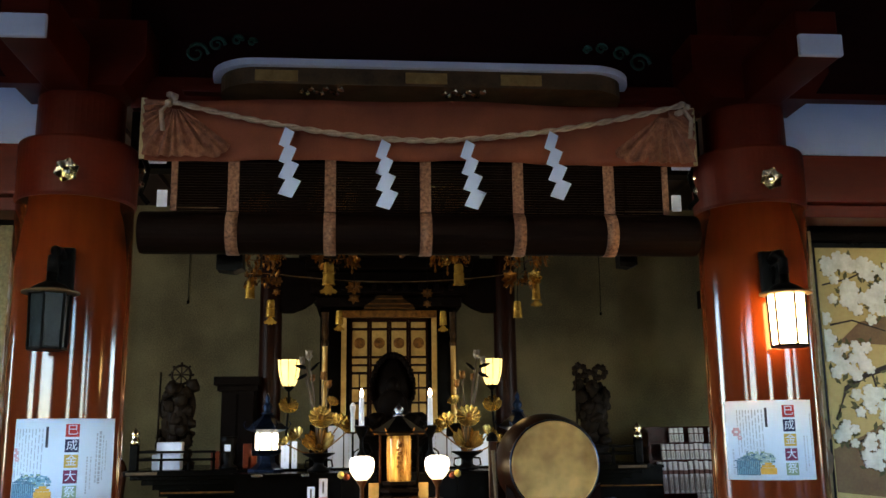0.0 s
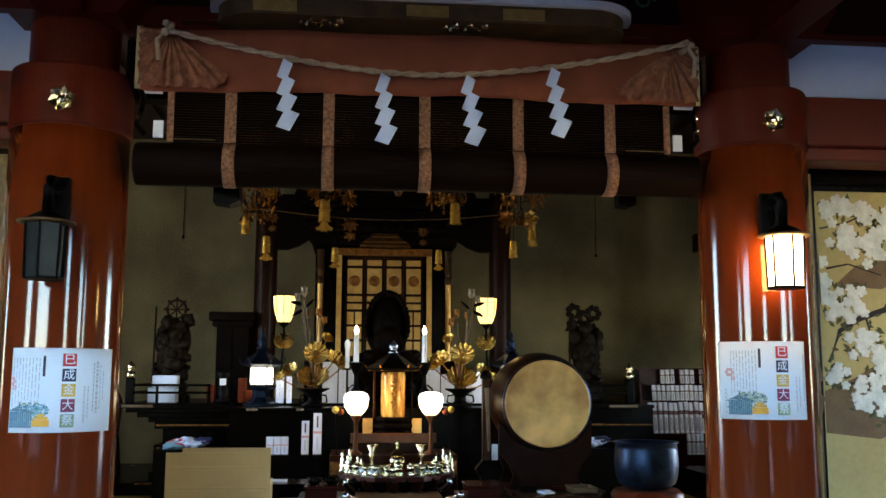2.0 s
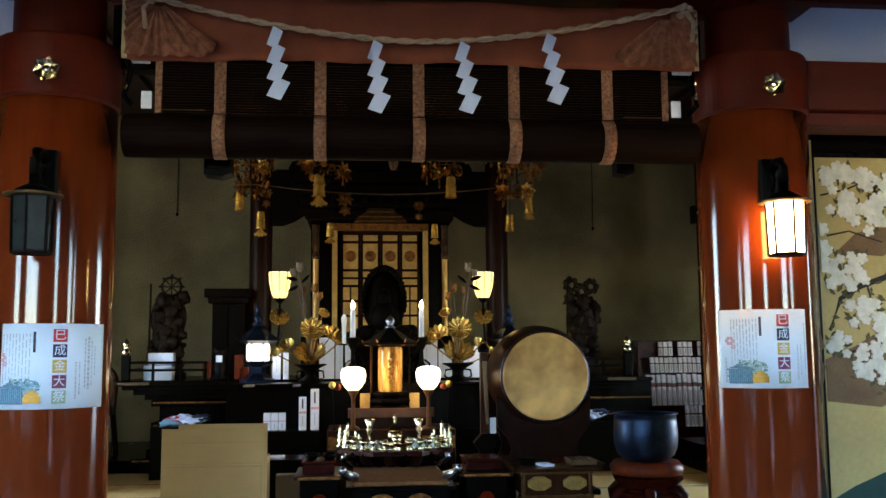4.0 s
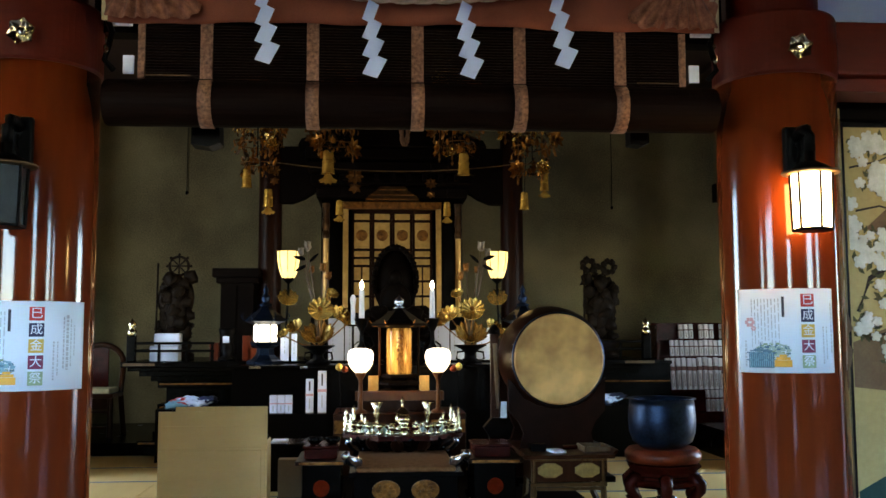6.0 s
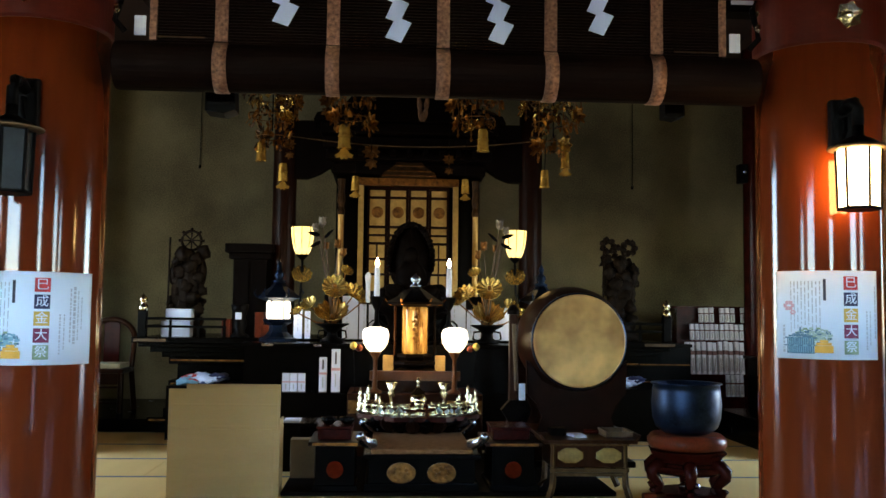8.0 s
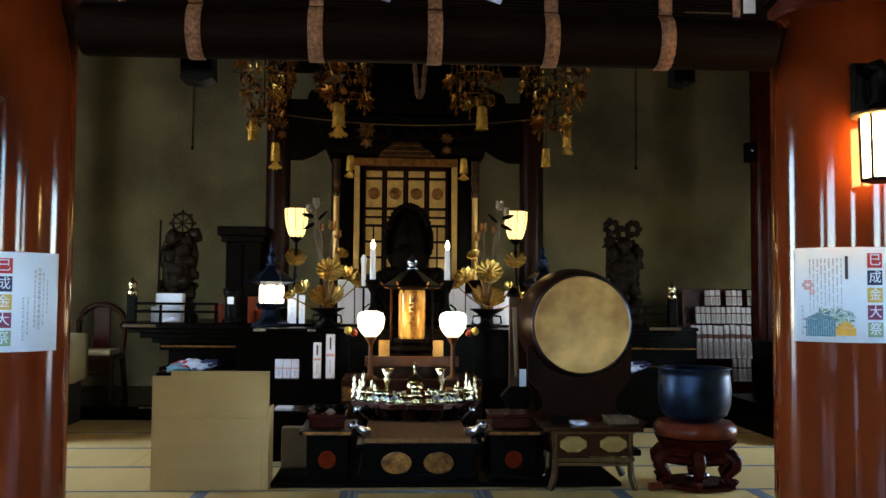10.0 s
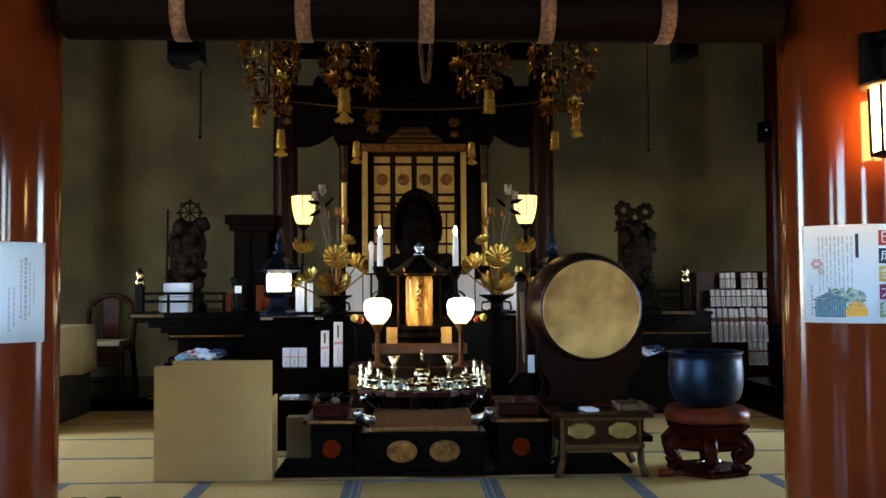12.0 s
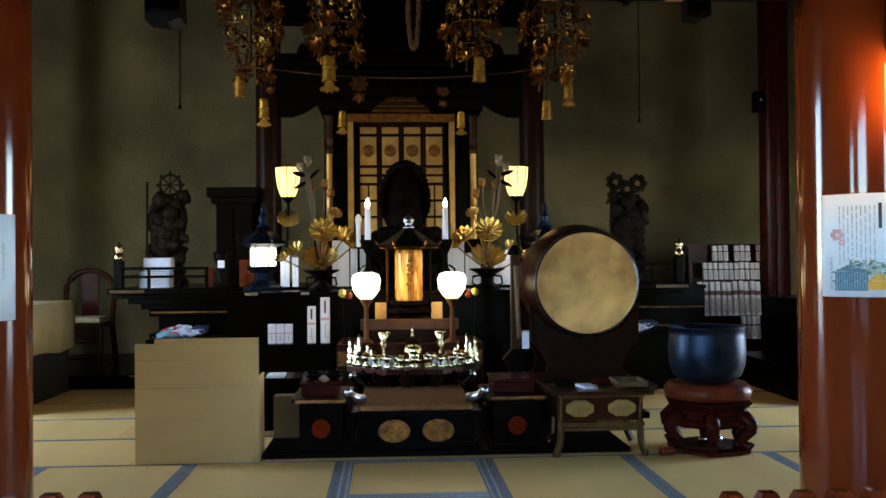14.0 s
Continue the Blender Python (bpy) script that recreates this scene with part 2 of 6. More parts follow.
def lathe(bm, prof, seg=24, c=(0, 0, 0), m=None, a0=0.0, wob=None):
    rings = []
    for r, z in prof:
        ring = []
        for i in range(seg):
            a = a0 + 2 * math.pi * i / seg
            k = r * (wob(a, z) if wob else 1)
            v = Vector((c[0] + k * math.cos(a), c[1] + k * math.sin(a), c[2] + z))
            ring.append(bm.verts.new(m @ v if m else v))
        rings.append(ring)
    for p, q in zip(rings, rings[1:]):
        for i in range(seg):
            j = (i + 1) % seg
            bm.faces.new((p[i], p[j], q[j], q[i]))
    for ring in (rings[0], rings[-1]):
        bm.faces.new(ring)
    return bm


def lt(prof, seg=24, c=(0, 0, 0), **k):
    return lathe(B(), prof, seg, c, **k)


def tube(bm, pts, r, seg=8, taper=None, side=None):
    pts = [Vector(p) for p in pts]
    rings, n = [], len(pts)
    for i, p in enumerate(pts):
        d = (pts[min(i + 1, n - 1)] - pts[max(i - 1, 0)]).normalized()
        u = d.cross(Vector((0, 0, 1)) if abs(d.z) < 0.9 else Vector((1, 0, 0))).normalized()
        u = Vector(side) if side else u
        w = d.cross(u)
        k = r if taper is None else r + (taper - r) * i / (n - 1)
        rings.append([bm.verts.new(p + k * (math.cos(2 * math.pi * j / seg) * u + math.sin(2 * math.pi * j / seg) * w)) for j in range(seg)])
    for p, q in zip(rings, rings[1:]):
        for i in range(seg):
            j = (i + 1) % seg
            bm.faces.new((p[i], p[j], q[j], q[i]))
    bm.faces.new(rings[0])
    bm.faces.new(rings[-1])
    return bm


def prism(bm, pts, y0, y1):
    """A polygon in x, z, drawn out from y0 to y1."""
    a = [bm.verts.new((x, y0, z)) for x, z in pts]
    b = [bm.verts.new((x, y1, z)) for x, z in pts]
    bm.faces.new(a)
    bm.faces.new(b[::-1])
    for i in range(len(pts)):
        j = (i + 1) % len(pts)
        bm.faces.new((a[i], a[j], b[j], b[i]))
    return bm


def petal(bm, base, d, side, length, width, cup=0.3, thick=0.004):
    """A cupped petal from base along d."""
    base, d, side = Vector(base), Vector(d).normalized(), Vector(side).normalized()
    up = d.cross(side)
    top, n = [], 5
    for s in (1, -1):
        grid = []
        for i in range(n):
            f = i / (n - 1)
            w = width * (math.sin(math.pi * min(1, 0.18 + 0.8 * f)) ** 0.8) / 2
            row = []
            for j in (-1, -0.4, 0.4, 1):
                p = base + d * length * f + side * w * j + up * (cup * width * (j * j * 0.5 + f * f * 0.6)) + up * thick * s * 0.5
                row.append(bm.verts.new(p))
            grid.append(row)
        for a, b in zip(grid, grid[1:]):
            for i in range(3):
                bm.faces.new((a[i], a[i + 1], b[i + 1], b[i]))
        top.append(grid)
    g, h = top
    rim = [*g[0], *[r[-1] for r in g[1:]], *g[-1][-2::-1], *[r[0] for r in g[-2:0:-1]]]
    rim2 = [*h[0], *[r[-1] for r in h[1:]], *h[-1][-2::-1], *[r[0] for r in h[-2:0:-1]]]
    for i in range(len(rim)):
        j = (i + 1) % len(rim)
        bm.faces.new((rim[i], rim[j], rim2[j], rim2[i]))


def fan(bm, c, r, face, depth=0.4, n=13, thick=0.006):
    """A fluted round lotus leaf of n scallops, looking towards face."""
    nrm = Vector(face).normalized()
    u = nrm.cross(Vector((0.1, 0.2, 1))).normalized()
    v = nrm.cross(u)
    k = n * 4
    sheets = []
    for s in (0.5, -0.5):
        rings = []
        for f in (0.06, 0.35, 0.7, 0.92, 1.0):
            ring = []
            for i in range(k):
                a = 2 * math.pi * i / k
                q = math.cos(n * a)
                rr = r * f * (1 + 0.07 * f * q)
                h = depth * r * f ** 1.6 + 0.09 * r * f * q + thick * s
                ring.append(bm.verts.new(Vector(c) + u * rr * math.cos(a) + v * rr * math.sin(a) + nrm * h))
            rings.append(ring)
        for a, b in zip(rings, rings[1:]):
            for i in range(k):
                bm.faces.new((a[i], a[(i + 1) % k], b[(i + 1) % k], b[i]))
        bm.faces.new(rings[0])
        sheets.append(rings[-1])
    a, b = sheets
    for i in range(k):
        bm.faces.new((a[i], a[(i + 1) % k], b[(i + 1) % k], b[i]))
    return bm


def lotus(bm, c, n, length, width, lift, face=(0, -0.5, 1), cup=0.35, turn=0.0):
    """An open flower of n petals round c, looking towards face."""
    q = Vector(face).to_track_quat("Z", "Y")
    for i in range(n):
        a = 2 * math.pi * i / n + turn
        d = q @ Vector((math.cos(a), math.sin(a), lift))
        s = q @ Vector((-math.sin(a), math.cos(a), 0))
        petal(bm, c, d, s, length, width, cup)


def blob(bm, c, s, rough=0.0, sub=2, seed=0):
    r = bmesh.ops.create_icosphere(bm, subdivisions=sub, radius=1)
    for v in r["verts"]:
        k = 1 + rough * noise.noise(v.co * 2.3 + Vector((seed, seed * 1.7, 3)))
        v.co = Vector((c[0] + v.co.x * s[0] * k, c[1] + v.co.y * s[1] * k, c[2] + v.co.z * s[2] * k))
    return bm


def letters(name, body, size, m, material, parent=None, depth=0.0008):
    cu = bpy.data.curves.new(name, "FONT")
    cu.body, cu.size, cu.align_x, cu.align_y, cu.extrude = body, size, "CENTER", "CENTER", depth
    tmp = bpy.data.objects.new(name, cu)
    scene.collection.objects.link(tmp)
    dg = bpy.context.evaluated_depsgraph_get()
    me = bpy.data.meshes.new_from_object(tmp.evaluated_get(dg))
    bpy.data.objects.remove(tmp)
    me.materials.clear()
    me.materials.append(material)
    ob = new(name, me)
    ob.parent = parent
    ob.matrix_local = m
    return ob

# ---- setting: ground, floors, walls, ceilings ----
solid("ground", bx(-60, 60, -60, 60, -0.75, -0.6), GROUND, "pale gravel ground outside the hall", "ground", kind="structure")
porch = tagged(new("porch_floor"), "weathered wooden plank floor of the outer hall", "floor", kind="structure")
floor = tagged(new("floor"), "straw tatami floor with grey cloth borders", "floor", kind="structure")
part("subfloor", bx(-6, 6, 0.2, 8.4, -0.62, -0.055), NEARBLACK, floor)
part("threshold", bx(-6, 6, 0.08, 0.26, -0.3, 0.01, 0.006), BEAM, floor, "red painted wooden threshold")
solid("wall_back", bx(-6.2, 6.2, 8.2, 8.4, -0.1, 4.75), PLASTER, "stained olive plaster wall", "wall", kind="structure")
for s, n, top in ((1, "east", 2.75), (-1, "west", 3.35)):
    x0, x1 = sorted((s * 6.0, s * 6.2))
    for k, (y0, y1, z0, z1) in enumerate(((0.3, 2.3, -0.1, top), (4.1, 8.2, -0.1, top), (0.3, 8.2, top + 0.001, 4.75))):
        solid("wall_%s_%d" % (n, k + 1), bx(x0, x1, y0, y1, z0, z1), PLASTER, "stained olive plaster side wall round an open doorway", "wall", kind="structure")
bm = B()
box(bm, -6.2, 6.2, 0.3, 8.4, 4.75, 4.9)
for i in range(13):
    box(bm, -6 + i, -5.94 + i, 0.3, 8.2, 4.68, 4.752)
solid("ceiling_sanctum", bm, CEIL, "dark boarded ceiling with battens over the altar", "ceiling", kind="structure")
# Unseen ceiling and side walls, added so daylight enters only in front.
bm = B()
box(bm, -9, 9, -6.4, 0.3, 4.5, 4.65)
for i in range(13):
    box(bm, -9, 9, -6.2 + i * 0.5, -6.13 + i * 0.5, 4.42, 4.502)
solid("ceiling_porch", bm, CEIL, "unseen dark ceiling added to close the outer hall", "ceiling", kind="structure")
solid("wall_hall_east", bx(8.8, 9, -6.3, 0.3, -0.3, 4.5), CEIL, "unseen dark side wall added to close the outer hall", "wall", kind="structure")
solid("wall_hall_west", bx(-9, -8.8, -6.3, 0.3, -0.3, 4.5), CEIL, "unseen dark side wall added to close the outer hall", "wall", kind="structure")
# Unseen entrance front, added to cut daylight and shape the pillar streaks.
solid("lintel_unseen", bx(-8.8, 8.8, -6.3, -6.05, 3.02, 4.5), BEAM, "unseen red eave beam added to cut the high skylight", "beam", kind="structure")
OPEN = [(-8.6, -6.6), (-5.0, -2.5), (0.6, 1.4), (4.6, 6.2), (7.4, 8.7)]
for x in sorted(x for o in OPEN for x in o):
    solid("streak_post", lt([(0.11, -0.15), (0.11, 3.02)], 20, (x, -6.17, 0)), LACQ, "unseen red round post added to split daylight into streaks", "post", "entrance posts", "structure", smooth=False)
for x0, x1 in zip([o[1] for o in OPEN], [o[0] for o in OPEN[1:]]):
    solid("blocking_board", bx(x0 + 0.09, x1 - 0.09, -6.2, -6.14, -0.15, 3.015), CEIL, "unseen dark board added to block daylight between openings", "shutter", "entrance shutters", "structure")
# Low boards added out of view to shorten the streaks near the floor.
for x0, x1 in OPEN:
    if x0 != 0.6:
        solid("low_blocking_board", bx(x0 + 0.1, x1 - 0.1, -6.2, -6.15, -0.15, 0.5, 0.006), CEIL, "unseen low dark board added to cut light from the ground", "panel", "entrance panels", "structure")
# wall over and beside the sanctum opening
# The shade over the opening is carried by this wall's dark colour.
solid("wall_front", bx(-9, 9, 0.02, 0.3, 3.5, 4.75), SHADEBOARD, "red boarded wall over the opening, shade put into its colour", "wall", kind="structure")
for s, n in ((-1, "west"), (1, "east")):
    x0, x1 = sorted((s * 2.2, s * 9))
    solid("plaster_panel_" + n, bx(x0, x1, 0.1, 0.25, 3.03, 3.46), SKYTINTPL, "white plaster panel between red beams, tinted skylight blue", "wall panel", kind="structure")
    bm = prism(B(), [(s * 2.05, 3.04), (s * 2.21, 3.04), (s * 2.21, 3.36), (s * 2.31, 3.458), (s * 2.31, 3.499), (s * 2.05, 3.499)], 0.0, 0.095)
    solid("plaster_edge_trim_" + n, bm, BEAM, "red painted chamfered post beside the plaster panel", "trim", kind="structure")
    x0, x1 = sorted((s * 2.311, s * 9))
    solid("panel_head_" + n, bx(x0, x1, 0.02, 0.3, 3.461, 3.499), BEAM, "red painted strip over the plaster panel", "trim", kind="structure")
    x0, x1 = sorted((s * 2.22, s * 9))
    solid("tie_beam_" + n, bx(x0, x1, -0.16, 0.16, 2.74, 3.035, 0.012), BEAM, "red painted horizontal tie beam", "beam", kind="structure")
    solid("tie_beam_lip_" + n, bx(x0, x1, -0.10, 0.14, 2.66, 2.737, 0.008), BEAM, "narrow red moulding under the tie beam", "trim", kind="structure")
    x0, x1 = sorted((s * 2.25, s * 2.52))
    solid("wall_strip_" + n, bx(x0, x1, 0.28, 0.4, 0, 2.66), PLASTER, "narrow olive plaster strip beside the pillar", "wall", kind="structure")
    x0, x1 = sorted((s * 2.525, s * 9))
    solid("wall_head_" + n, bx(x0, x1, 0.30, 0.5, 2.6, 3.06), NEARBLACK, "dark head board over the painted door", "wall", kind="structure")
# Unseen wall added far outside to block sky near the horizon.
solid("wall_sky_block", bx(-40, 40, -24.4, -24, -0.62, 1.5), CEIL, "unseen dark wall added to hide the low sky", "wall", kind="structure")
solid("lintel_main", bx(-1.72, 1.72, -0.04, 0.2, 3.3, 3.498, 0.01), BEAM, "dark red lintel between the two pillars", "beam", kind="structure")
solid("rail_behind_blind", bx(-1.72, 1.72, 0.02, 0.14, 2.95, 3.297), NEARBLACK, "dark board behind the valance", "beam", kind="structure")
# raised platform round the altar
solid("altar_platform", bx(-5.99, 5.99, 5.8, 8.19, -0.06, 0.14, 0.01), BLACK, "low black lacquered platform along the back wall", "platform", kind="structure")
for x in (-4.55, 4.42):
    solid("rear_column", lt([(0.17, 0.14), (0.17, 4.75)], 28, (x, 6.75, 0)), DARKRED, "dark red round column near the back wall", "column", "rear columns", "structure", smooth=False)
for x in (-1.53, 1.53):
    solid("altar_column", lt([(0.145, 0.14), (0.145, 4.75)], 28, (x, 6.8, 0)), DRUMWOOD, "dark lacquered column beside the shrine", "column", "altar columns", "structure", smooth=False)


# ---- pillars ----
def pillar(x):
    p = thing("pillar", (x, 0, 0), "glossy vermilion lacquered round pillar", "pillar", "pair of front pillars", "structure")
    part("base_stone", lt([(0.42, -0.6), (0.42, -0.2), (0.38, -0.15)], 32), GROUND, p, "grey stone base")
    shaft = part("shaft", lt([(0.318, -0.15), (0.322, 0.4), (0.322, 2.3), (0.318, 2.745)], 64), LACQ, p, smooth=True)
    part("collar", lt([(0.324, 2.70), (0.331, 2.715), (0.331, 3.03), (0.325, 3.045), (0.24, 3.05)], 64), BEAM, p, "red painted ring where the tie beams meet")
    part("head", lt([(0.245, 3.05), (0.24, 4.5)], 48), BEAM, p)
    bm = B()
    for i in range(6):
        a = 2 * math.pi * i / 6 + 0.3
        petal(bm, (0.05 if x < 0 else -0.018, -0.345, 2.82), (math.cos(a), -0.25, math.sin(a)), (-math.sin(a), 0, math.cos(a)), 0.075, 0.075, 0.2, 0.008)
    blob(bm, (0.05 if x < 0 else -0.018, -0.36, 2.82), (0.028, 0.028, 0.028))
    part("nail_cover", bm, BRASS, p, "gilt flower-shaped nail cover")
    # beam nose pointing out over the hall
    part("beam_nose", bx(-0.115, 0.115, -1.0, -0.3, 3.30, 3.56, 0.012), BEAM, p, "red beam nose")
    part("beam_nose_end", bx(-0.117, 0.117, -1.035, -1.002, 3.295, 3.415, 0.01), WHITEPL, p, "white painted beam end")
    part("upper_nose", bx(-0.15, 0.15, -1.25, -0.28, 3.72, 3.96, 0.02), BEAM, p, "red upper bracket arm")
    part("upper_nose_end", bx(-0.152, 0.152, -1.29, -1.252, 3.715, 3.965, 0.02), WHITEPL, p, "white painted bracket end")
    part("bracket_block", prism(B(), [(-0.3, 3.33), (0.3, 3.33), (0.42, 3.50), (0.42, 3.72), (-0.42, 3.72), (-0.42, 3.50)], -0.32, 0.02), BEAM, p)
    return p


PIL = {-1: pillar(-2.0), 1: pillar(2.0)}


# ---- posters wrapped on the pillars ----
def arc_patch(bm, ang, u0, u1, z0, z1, r, seg=None, wavy=0.0):
    """A patch of paper on a round pillar of radius r; u runs along the arc from the poster's middle."""
    seg = seg or max(1, int(abs(u1 - u0) / 0.03))
    rows = []
    for k in range(2):
        row = []
        for i in range(seg + 1):
            u = u0 + (u1 - u0) * i / seg
            a = ang + u / 0.324
            lift = wavy * max(0.0, abs(u) - 0.25)
            rr = r + lift
            row.append((rr * math.sin(a), -rr * math.cos(a)))
        rows.append(row)
    row = rows[0]
    lo = [bm.verts.new((x, y, z0)) for x, y in row]
    hi = [bm.verts.new((x, y, z1)) for x, y in row]
    for i in range(seg):
        bm.faces.new((lo[i], lo[i + 1], hi[i + 1], hi[i]))
    return bm


def poster(x, ang, zc, left, right):
    p = thing("poster", (x, 0, zc), "white printed festival poster taped round the red pillar", "poster", "posters on the pillars")
    bm = arc_patch(B(), ang, left, right, -0.216, 0.216, 0.326, 30, 0.12)
    sheet = part("sheet", bm, BLUEPAPER, p, smooth=True)
    sol = sheet.modifiers.new("thickness", "SOLIDIFY")
    sol.thickness = 0.0015
    R = 0.3285
    whole = arc_patch

    def arc_patch_on(bm, at, u0, u1, *rest):
        """A printed patch, kept on the paper."""
        u0, u1 = max(u0, left + 0.006), min(u1, right - 0.006)
        return whole(bm, at, u0, u1, *rest) if u1 > u0 + 0.001 else bm
    rnd = random.Random(4)
    cols = ["red", "navy", "gold", "purple", "green"]
    words = "巳成金大祭"
    for i, (c, w) in enumerate(zip(cols, words)):
        z = 0.155 - i * 0.078
        part("colour_square", arc_patch_on(B(), ang, 0.020, 0.088, z - 0.033, z + 0.033, R), PRINTS[c], p)
        a = ang + 0.054 / 0.324
        m = Matrix.Translation(((R + 0.001) * math.sin(a), -(R + 0.001) * math.cos(a), z)) @ pose(0, 0, 0, 90, 0, math.degrees(a))
        letters("character", w, 0.058, m, PAPER, p)
    part("title_bar", arc_patch_on(B(), ang, -0.073, -0.060, 0.07, 0.175, R), INK, p)
    bm = B()
    for i in range(9):
        u = -0.088 - i * 0.017
        z1 = 0.165
        while z1 > 0.165 - 0.22:
            h = rnd.uniform(0.008, 0.05)
            arc_patch_on(bm, ang, u - 0.0025, u + 0.0025, z1 - h, z1, R)
            z1 -= h + rnd.uniform(0.004, 0.014)
    for i, (u, top, bot, wd) in enumerate(((0.135, 0.02, -0.16, 0.004), (0.155, 0.02, -0.15, 0.003), (0.185, 0.14, -0.11, 0.004), (0.205, 0.15, -0.12, 0.007), (0.225, 0.13, -0.1, 0.003), (0.245, 0.1, -0.05, 0.003), (-0.262, -0.05, -0.17, 0.006))):
        z1 = top
        while z1 > bot:
            h = rnd.uniform(0.006, 0.02)
            arc_patch_on(bm, ang, u - wd, u + wd, z1 - h, z1, R)
            z1 -= h + 0.005
    part("small_text", bm, GREYINK, p)["kind"] = "stuff"
    # flower, hall and gold lump printed in the corner
    bm = B()
    for cx, cz, s in ((-0.235, 0.045, 0.032), (-0.215, 0.012, 0.016)):
        for i in range(6):
            a = i * math.pi / 3
            u, z = cx + s * 0.6 * math.cos(a), cz + s * 0.5 * math.sin(a)
            arc_patch_on(bm, ang, u - s * 0.28, u + s * 0.28, z - s * 0.28, z + s * 0.28, R + 0.0002 * i, 1)
    part("printed_flower", bm, PRINTS["pink"], p)
    for name, n, tint in (("printed_tree", 70, "mist" if x > 0 else "teal"), ("printed_shade", 40, "slate"), ("printed_leaf", 34, "green")):
        bm = B()
        for i in range(n):
            a, q = rnd.uniform(0, 6.28), math.sqrt(rnd.random())
            u, z = -0.125 + 0.085 * q * math.cos(a), -0.105 + 0.042 * q * math.sin(a)
            d = rnd.uniform(0.004, 0.012)
            arc_patch_on(bm, ang, u - d, u + d, z - d * 0.5, z + d * 0.5, R + rnd.uniform(0, 0.0006), 1)
        part(name, bm, PRINTS[tint], p)["kind"] = "stuff"
    bm = B()
    for z0, z1, w in ((-0.19, -0.183, 0.066), (-0.153, -0.147, 0.080), (-0.115, -0.109, 0.078), (-0.107, -0.100, 0.058), (-0.099, -0.093, 0.040), (-0.092, -0.086, 0.018), (-0.085, -0.06, 0.003)):
        arc_patch_on(bm, ang, -0.18 - w, -0.18 + w, z0, z1, R + 0.0009, 4)
    for i in range(13):
        u = -0.242 + i * 0.0103
        for z0, z1 in ((-0.183, -0.153), (-0.147, -0.115)):
            arc_patch_on(bm, ang, u - 0.0032, u + 0.0032, z0, z1, R + 0.0009, 1)
    part("printed_hall", bm, PRINTS["slate"], p)
    part("printed_wall", arc_patch_on(B(), ang, -0.238, -0.122, -0.188, -0.112, R + 0.0007, 4), PRINTS["teal"], p)
    bm = B()
    for z0, z1, w in ((-0.185, -0.15, 0.042), (-0.149, -0.135, 0.034), (-0.134, -0.122, 0.018)):
        arc_patch_on(bm, ang, -0.072 - w, -0.072 + w, z0, z1, R + 0.0012, 3)
    part("printed_gold", bm, PRINTS["orange"], p)
    return p


poster(2.0, radians(-11.9), 1.349, -0.304, 0.202)
poster(-2.0, radians(17.4), 1.288, -0.24, 0.302)


# ---- wall lanterns ----
def wall_lantern(x, lit):
    p = thing("wall_lantern", (x, -0.5, 1.84), "black iron wall lantern, " + ("glowing warm, on the red pillar" if lit else "unlit frosted panes, on the red pillar"), "wall lantern", "wall lanterns")
    part("back_plate", bx(-0.06, 0.06, 0.14, 0.185, 0.31, 0.56, 0.012), IRON, p)
    part("arm", tube(B(), [(0, 0.16, 0.50), (0, 0.08, 0.525), (0, 0.03, 0.52), (0, 0.0, 0.48), (0, 0, 0.40)], 0.028), IRON, p, smooth=True)
    part("scroll", tube(B(), [(0, 0.16, 0.36), (0, 0.11, 0.40), (0, 0.12, 0.46), (0, 0.155, 0.46)], 0.012), IRON, p, smooth=True)
    part("roof", lt([(0.105, 0.300), (0.095, 0.314), (0.07, 0.332), (0.04, 0.346), (0.026, 0.354), (0.026, 0.41)], 24), IRON, p, smooth=True)
    part("brim", lt([(0.112, 0.286), (0.138, 0.288), (0.142, 0.294), (0.137, 0.299), (0.112, 0.304)], 28), PALEWOOD, p, "pale worn metal brim", smooth=True)
    n = 6
    for i in range(n):
        a = 2 * math.pi * (i + 0.5) / n
        q = 2 * math.pi * (i + 1.5) / n
        part("corner_post", tube(B(), [(0.100 * math.cos(a), 0.100 * math.sin(a), 0.29), (0.094 * math.cos(a), 0.094 * math.sin(a), 0.01)], 0.0065, 6), IRON, p)
        bm = B()
        v = [bm.verts.new((r * math.cos(t), r * math.sin(t), z)) for r, t, z in ((0.088, a, 0.015), (0.088, q, 0.015), (0.095, q, 0.285), (0.095, a, 0.285))]
        bm.faces.new(v)
        part("pane", bm, GLOWWARM if lit else DIMGLASS, p)
    part("bottom_ring", lt([(0.099, 0.0), (0.099, 0.014), (0.085, 0.016)], 6, a0=math.pi / 6), IRON, p)
    return p


wall_lantern(-1.945, False)
wall_lantern(1.948, True)

# ---- projecting shelf over the valance ----
sh = thing("hanging_shelf", (0, -0.05, 3.455), "rounded gilt shelf with a white rim under the lintel", "shelf")


def stadium(w, d, z0, z1, r):
    pts = [(-w, 0)]
    for i in range(9):
        a = math.pi - i * math.pi / 16
        pts.append((-w + r + r * math.cos(a), -(d - r) - r * math.sin(math.pi - a)))
    for i in range(9):
        a = math.pi / 2 - i * math.pi / 16
        pts.append((w - r + r * math.cos(a), -(d - r) - r * math.sin(a)))
    pts.append((w, 0))
    bm = B()
    a = [bm.verts.new((x, y, z0)) for x, y in pts]
    b = [bm.verts.new((x, y, z1)) for x, y in pts]
    bm.faces.new(a)
    bm.faces.new(b[::-1])
    for i in range(len(pts)):
        j = (i + 1) % len(pts)
        bm.faces.new((a[i], a[j], b[j], b[i]))
    return bm


